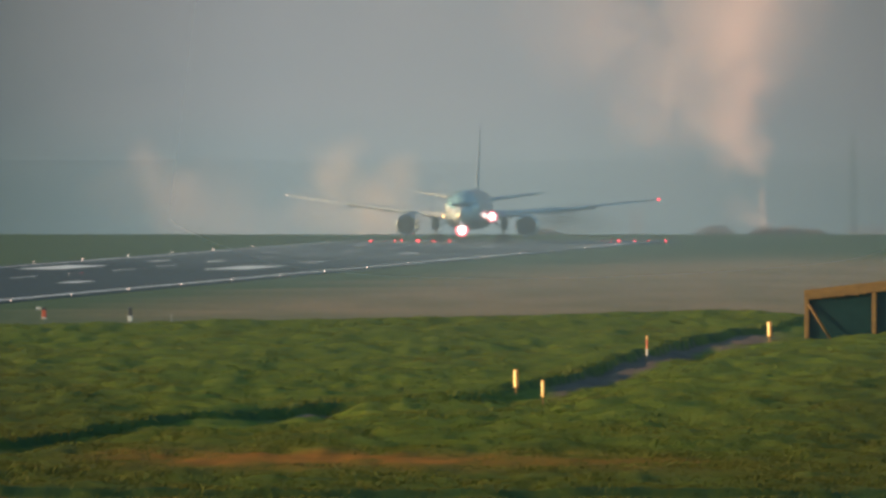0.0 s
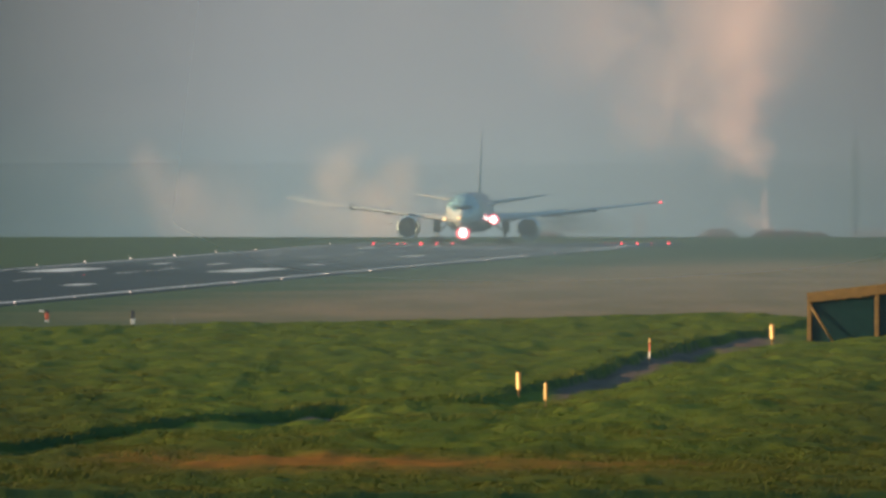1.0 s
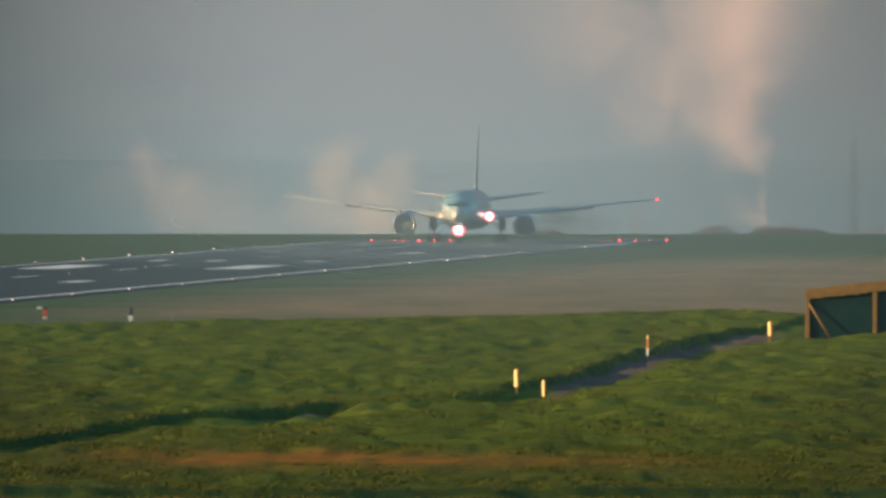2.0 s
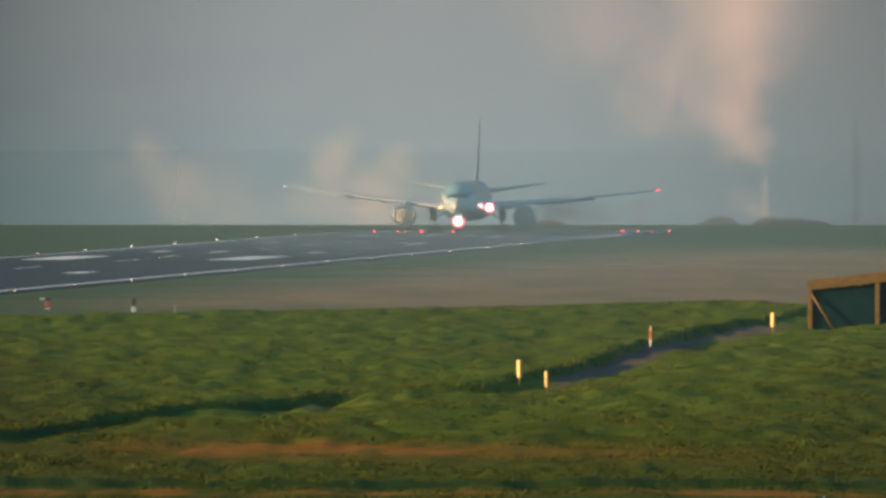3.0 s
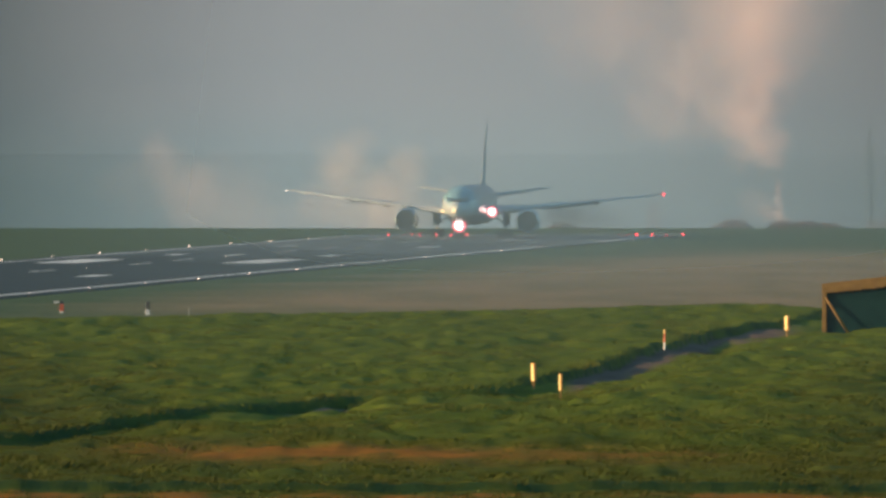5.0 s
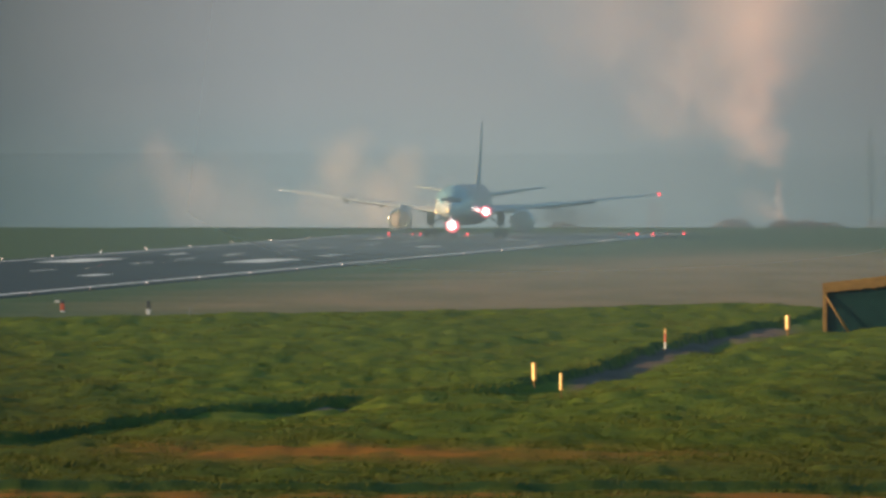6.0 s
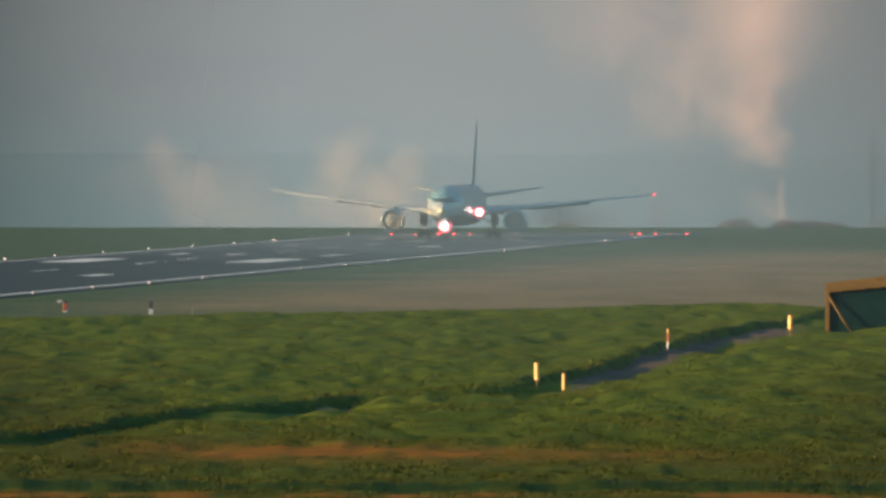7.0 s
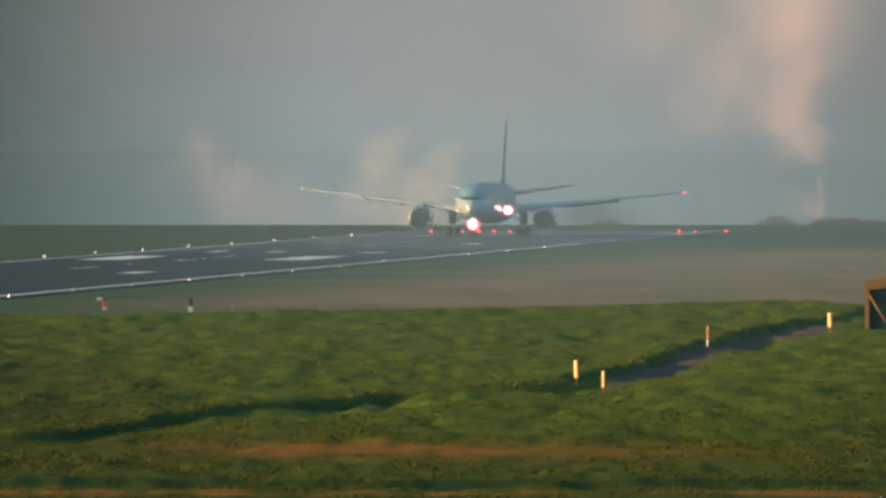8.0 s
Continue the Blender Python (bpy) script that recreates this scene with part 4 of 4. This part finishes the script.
# ---- marker posts, boards and fence in the near field ----
def marker_post(x, y, tall, wide, bands, label):
    wx, d = far_at(x, y, Z_NEAR)
    z = z_at(wx, d)
    k = d / F
    base = EYE.z - (y - HY) * k
    h = tall * k
    e = thing("marker_post", pose(wx, d, z - 0.05, 0, random.uniform(-2, 2), -45), label, "post", "marker posts along the ditch")
    lift = max(0.0, base - z) + 0.05
    w = wide * k
    part("stake", box(0, 0, lift / 2 + 0.02, w * 0.35, w * 0.3, lift + 0.04, 0.01), WOOD, e, smooth=False)
    z0 = lift
    for frac, mat in bands:
        hh = h * frac
        part("band", box(0, 0, z0 + hh / 2, w, w * 0.6, hh - 0.006, w * 0.12), POST_ORANGE if mat is POST_AMBER else mat, e, smooth=False)
        if mat is POST_AMBER:
            part("reflector", box(0, -w * 0.3, z0 + hh / 2, w * 0.62, 0.02, hh * 0.94, 0.004), mat, e, "bright yellow reflective strip", smooth=False)
        z0 += hh


marker_post(950.5, 674, 32, 9.5, ((1.0, POST_AMBER),), "bright amber reflective marker post in the grass")
marker_post(998, 691, 30, 6.5, ((1.0, POST_AMBER),), "bright amber reflective marker post in the grass")
marker_post(1181, 618, 36, 3.3, ((0.34, POST_WHITE), (0.46, POST_RED), (0.20, POST_AMBER)), "red and white banded marker post in the grass")
marker_post(1399, 584, 26, 9, ((1.0, POST_AMBER),), "bright amber reflective marker post by the ditch")


def board_marker(x, y, bands, plate):
    wx, d = far_at(x, y, 0.0)
    z = z_at(wx, d)
    e = thing("airfield_marker", pose(wx, d, z - 0.03), "banded airfield marker board on a short post", "marker", "airfield markers")
    z0 = 0.0
    for h, mat in bands:
        part("band", box(0, 0, z0 + h / 2, 0.42, 0.2, h - 0.008, 0.03), mat, e, smooth=False)
        z0 += h
    if plate:
        part("plate", box(-0.55, 0, z0 - 0.1, 0.5, 0.06, 0.2, 0.02), POST_WHITE, e, "small white plate", smooth=False)


board_marker(115, 552.5, ((0.18, POST_WHITE), (0.72, POST_RED), (0.3, POST_DARK)), True)
board_marker(267, 556, ((0.55, POST_WHITE), (0.85, POST_DARK)), False)


def fence():
    wx, d = far_at(1465, 578, Z_NEAR)
    z = z_at(wx, d)
    k = d / F
    e = thing("windbreak_fence", pose(wx, d, z - 0.1, 0, 0, -11), "timber fence with dark green netting and a broad top board", "fence")
    bay = 121 * k
    n = 3
    slope = 0.115
    h0 = 72 * k + 0.1
    part("netting", loft([[(x, 0.05, 0.02), (x, 0.09, 0.02), (x, 0.09, h0 + x * slope - 0.1), (x, 0.05, h0 + x * slope - 0.1)] for x in np.linspace(0.05, bay * n, 10)]), NET, e, "dark green netting", smooth=False)
    for i in range(n + 1):
        x = i * bay
        part("post", box(x, -0.05, (h0 + x * slope) / 2, 0.26, 0.16, h0 + x * slope, 0.02), WOOD, e, smooth=False)
    for i in range(n):
        a, b = i * bay, (i + 1) * bay
        bm = loft([[(x, -0.16, h0 - 0.10 + x * slope), (x, 0.16, h0 - 0.10 + x * slope), (x, 0.16, h0 + 0.5 + x * slope), (x, -0.16, h0 + 0.5 + x * slope)] for x in (a - 0.13 * (i == 0), b - 0.01)])
        part("top_board", bm, WOOD, e, smooth=False)
        for j in range(9):
            x0 = a + (b - a) * j / 9
            hh = 0.52 + random.uniform(-0.05, 0.05)
            xm = x0 + bay / 18
            part("plank", box(xm, -0.19, h0 + 0.16 + xm * slope + random.uniform(-0.03, 0.03), bay / 9 - 0.03, 0.04, hh, 0.008), WOOD, e, smooth=False)
    part("brace", tube((0.1, -0.12, h0 - 0.35), (1.55, -0.5, 0.0), 0.075, seg=6), WOOD, e)


fence()


def stake(x, y, w, h, mat, label, name="small_stake"):
    wx, d = far_at(x, y, Z_NEAR)
    e = thing(name, pose(wx, d, z_at(wx, d) - 0.05), label, "stake")
    part("shaft", box(0, 0, h / 2, w, w * 0.8, h, w * 0.15), mat, e, smooth=False)
    part("cap", box(0, 0, h + 0.02, w * 1.15, w * 0.95, 0.05, 0.006), mat, e, smooth=False)


PALE_BLUE = worn("pale_blue_plastic", (0.30, 0.45, 0.60), (0.40, 0.55, 0.70), 4.0)
stake(1489, 884, 0.05, 0.32, PALE_BLUE, "small pale blue stake in the grass")
stake(538, 908, 0.10, 0.26, POST_WHITE, "small cream painted stake in the grass")
stake(340, 557, 0.05, 0.55, GEAR_GREY, "thin grey stake at the edge of the grass")


def blade_material():
    m, nt, b = node_mat("grass_blades")
    g = nt.nodes.new("ShaderNodeNewGeometry")
    c = ramp(nt, g.outputs["Random Per Island"], [(0.0, (0.050, 0.084, 0.008)), (0.5, (0.078, 0.115, 0.010)), (0.9, (0.096, 0.128, 0.012)), (1.0, (0.115, 0.128, 0.016))])
    warm = ramp(nt, noise_tex(nt, 0.10, 4.0, (1, 0.25, 1)), [(0.42, (0, 0, 0)), (0.68, (0.5,) * 3)])
    c = mix(nt, warm, c, (0.128, 0.105, 0.014))
    sep = nt.nodes.new("ShaderNodeSeparateXYZ")
    nt.links.new(g.outputs["Position"], sep.inputs[0])
    c = mix(nt, edge_falloff(nt, sep), c, (0.060, 0.070, 0.009))
    nt.links.new(c, b.inputs["Base Color"])
    b.inputs["Roughness"].default_value = 0.7
    b.inputs["Specular IOR Level"].default_value = 0.2
    return m


def tufts(count):
    r = np.random.RandomState(3)
    y = r.uniform(535, 920, count)
    d = HC * F / (y - HY)
    x = (r.uniform(-120, 1690, count) - W2) / F * d
    clump = vnoise(x * 0.5 + 3, d * 0.12) + 0.6 * vnoise(x * 1.7, d * 0.5)
    bank = np.interp(x, BANK_X, BANK_D)
    s = d - bank
    keep = (clump > -0.45 + 0.3 * r.rand(count)) & (d < np.interp(x, EDGE_X, EDGE_D) + 25) & ~((s > -40) & (s < -3) & (np.interp(x, BANK_X, BANK_H) > 0.38))
    keep &= r.rand(count) > 0.8 * bank_shade(x, d)
    keep &= r.rand(count) > 1.15 * np.maximum(dry(x, d), soil(x, d))
    x, d, clump = x[keep], d[keep], clump[keep]
    z = land(x, d)
    n = len(x)
    blades = 5
    h = ((0.045 + 0.11 * r.rand(n) * np.clip(clump + 0.45, 0.1, 1) + 0.22 * np.clip(clump - 0.16, 0, 0.45)))[:, None] * r.uniform(0.6, 1.1, (n, blades))
    over = d - np.interp(x, BANK_X, BANK_D)
    h = 0.85 * h * (1 + 0.9 * ((over > -3) & (over < 6)))[:, None]
    a = r.uniform(0, 2 * np.pi, (n, blades))
    bx, by = x[:, None] + r.normal(0, 0.30, (n, blades)), d[:, None] + r.normal(0, 0.6, (n, blades))
    lean = r.uniform(0.1, 0.8, (n, blades)) * h
    wd = 0.026
    base = np.stack([bx, by, np.repeat(z[:, None], blades, 1) - 0.02], -1)
    side = np.stack([np.cos(a) * wd, np.sin(a) * wd, a * 0], -1)
    tip = base + np.stack([np.sin(a) * lean + 0.08, -np.cos(a) * lean, h], -1)
    tri = np.stack([base - side, base + side, tip], 2).reshape(-1, 3)
    me = bpy.data.meshes.new("grass_tufts")
    k = len(tri)
    me.vertices.add(k)
    me.vertices.foreach_set("co", tri.ravel())
    me.loops.add(k)
    me.loops.foreach_set("vertex_index", np.arange(k))
    me.polygons.add(k // 3)
    me.polygons.foreach_set("loop_start", np.arange(0, k, 3))
    me.polygons.foreach_set("loop_total", np.full(k // 3, 3))
    me.update(calc_edges=True)
    tagged(link_mesh("grass_tufts", me, blade_material()), "uneven tufts of rough green grass", "grass", kind="stuff")


tufts(150000)


# ---- what moves ----
# seconds, sideways place of the main wheels in the resting picture, metres away, heading off the line of sight
RUN = ((0.0, 868.3, 2912.0, 2.9), (0.5, 867.2, 2910.5, 2.9), (1.0, 866.2, 2908.4, 3.0), (1.5, 864.3, 2905.8, 3.05), (2.2, 861.9, 2901.2, 3.2), (3.0, 858.4, 2894.5, 3.45),
       (3.5, 854.8, 2889.3, 3.65), (4.0, 850.2, 2883.2, 3.85), (4.5, 845.2, 2876.8, 4.1), (5.25, 837.4, 2867.0, 4.4), (6.0, 828.6, 2856.2, 4.65), (6.5, 821.0, 2848.0, 4.8),
       (7.0, 812.6, 2839.6, 4.95), (7.5, 803.0, 2830.8, 5.05), (8.0, 793.5, 2821.6, 5.1))


# seconds, how deep in the intake the vapour stands
FOG_A = ((0.0, 2.6), (1.5, 2.5), (1.9, 1.6), (2.3, 0.7), (2.8, 0.2), (4.2, 0.2), (4.4, 1.2), (4.55, 2.3), (4.8, 2.5), (5.2, 1.4), (5.6, 0.2), (6.8, 0.2),
         (7.1, 0.9), (7.3, 1.7), (7.5, 2.4), (8.0, 2.6))
FOG_B = ((0.0, 2.6), (2.5, 2.5), (2.9, 1.0), (3.3, 0.4), (3.5, 0.5), (3.7, 2.2), (4.7, 2.5), (5.2, 1.2), (5.7, 0.2), (6.8, 0.2), (7.0, 1.2), (7.2, 2.4), (8.0, 2.6))


def motions():
    ts, xs, dd, th = (np.array(c) for c in zip(*RUN))
    rows = []
    for i in range(81):
        t = i / 10
        x, d, a = (float(np.interp(t, ts, v)) for v in (xs, dd, th))
        rows.append((t, pose((x - W2) / F * d, d, 0.04, 0, 0.6, -a)))
    walk(plane, rows)
    walk(wash, rows)
    for ob, m, r in WHEELS:
        rows = []
        for i in range(241):
            t = i / 30
            gone = dd[0] - float(np.interp(t, ts, dd))
            rows.append((t, m @ Matrix.Rotation(gone / r, 4, "Y")))
        walk(ob, rows)
    for ob, at, s in VAPOURS:
        # drawn back through the fan, and out again to the lip as the air thickens
        rows = FOG_A if s < 0 else FOG_B
        walk(ob, [(t, pose(*at) @ pose(0, y, 0)) for t, y in rows])
    for ob, m, slide, up in DRIFT:
        walk(ob, [(0.0, m), (4.0, Matrix.Translation((slide / 2, 0, 0.4 * up)) @ m), (8.0, Matrix.Translation((slide, 0, 0.8 * up)) @ m)])


motions()
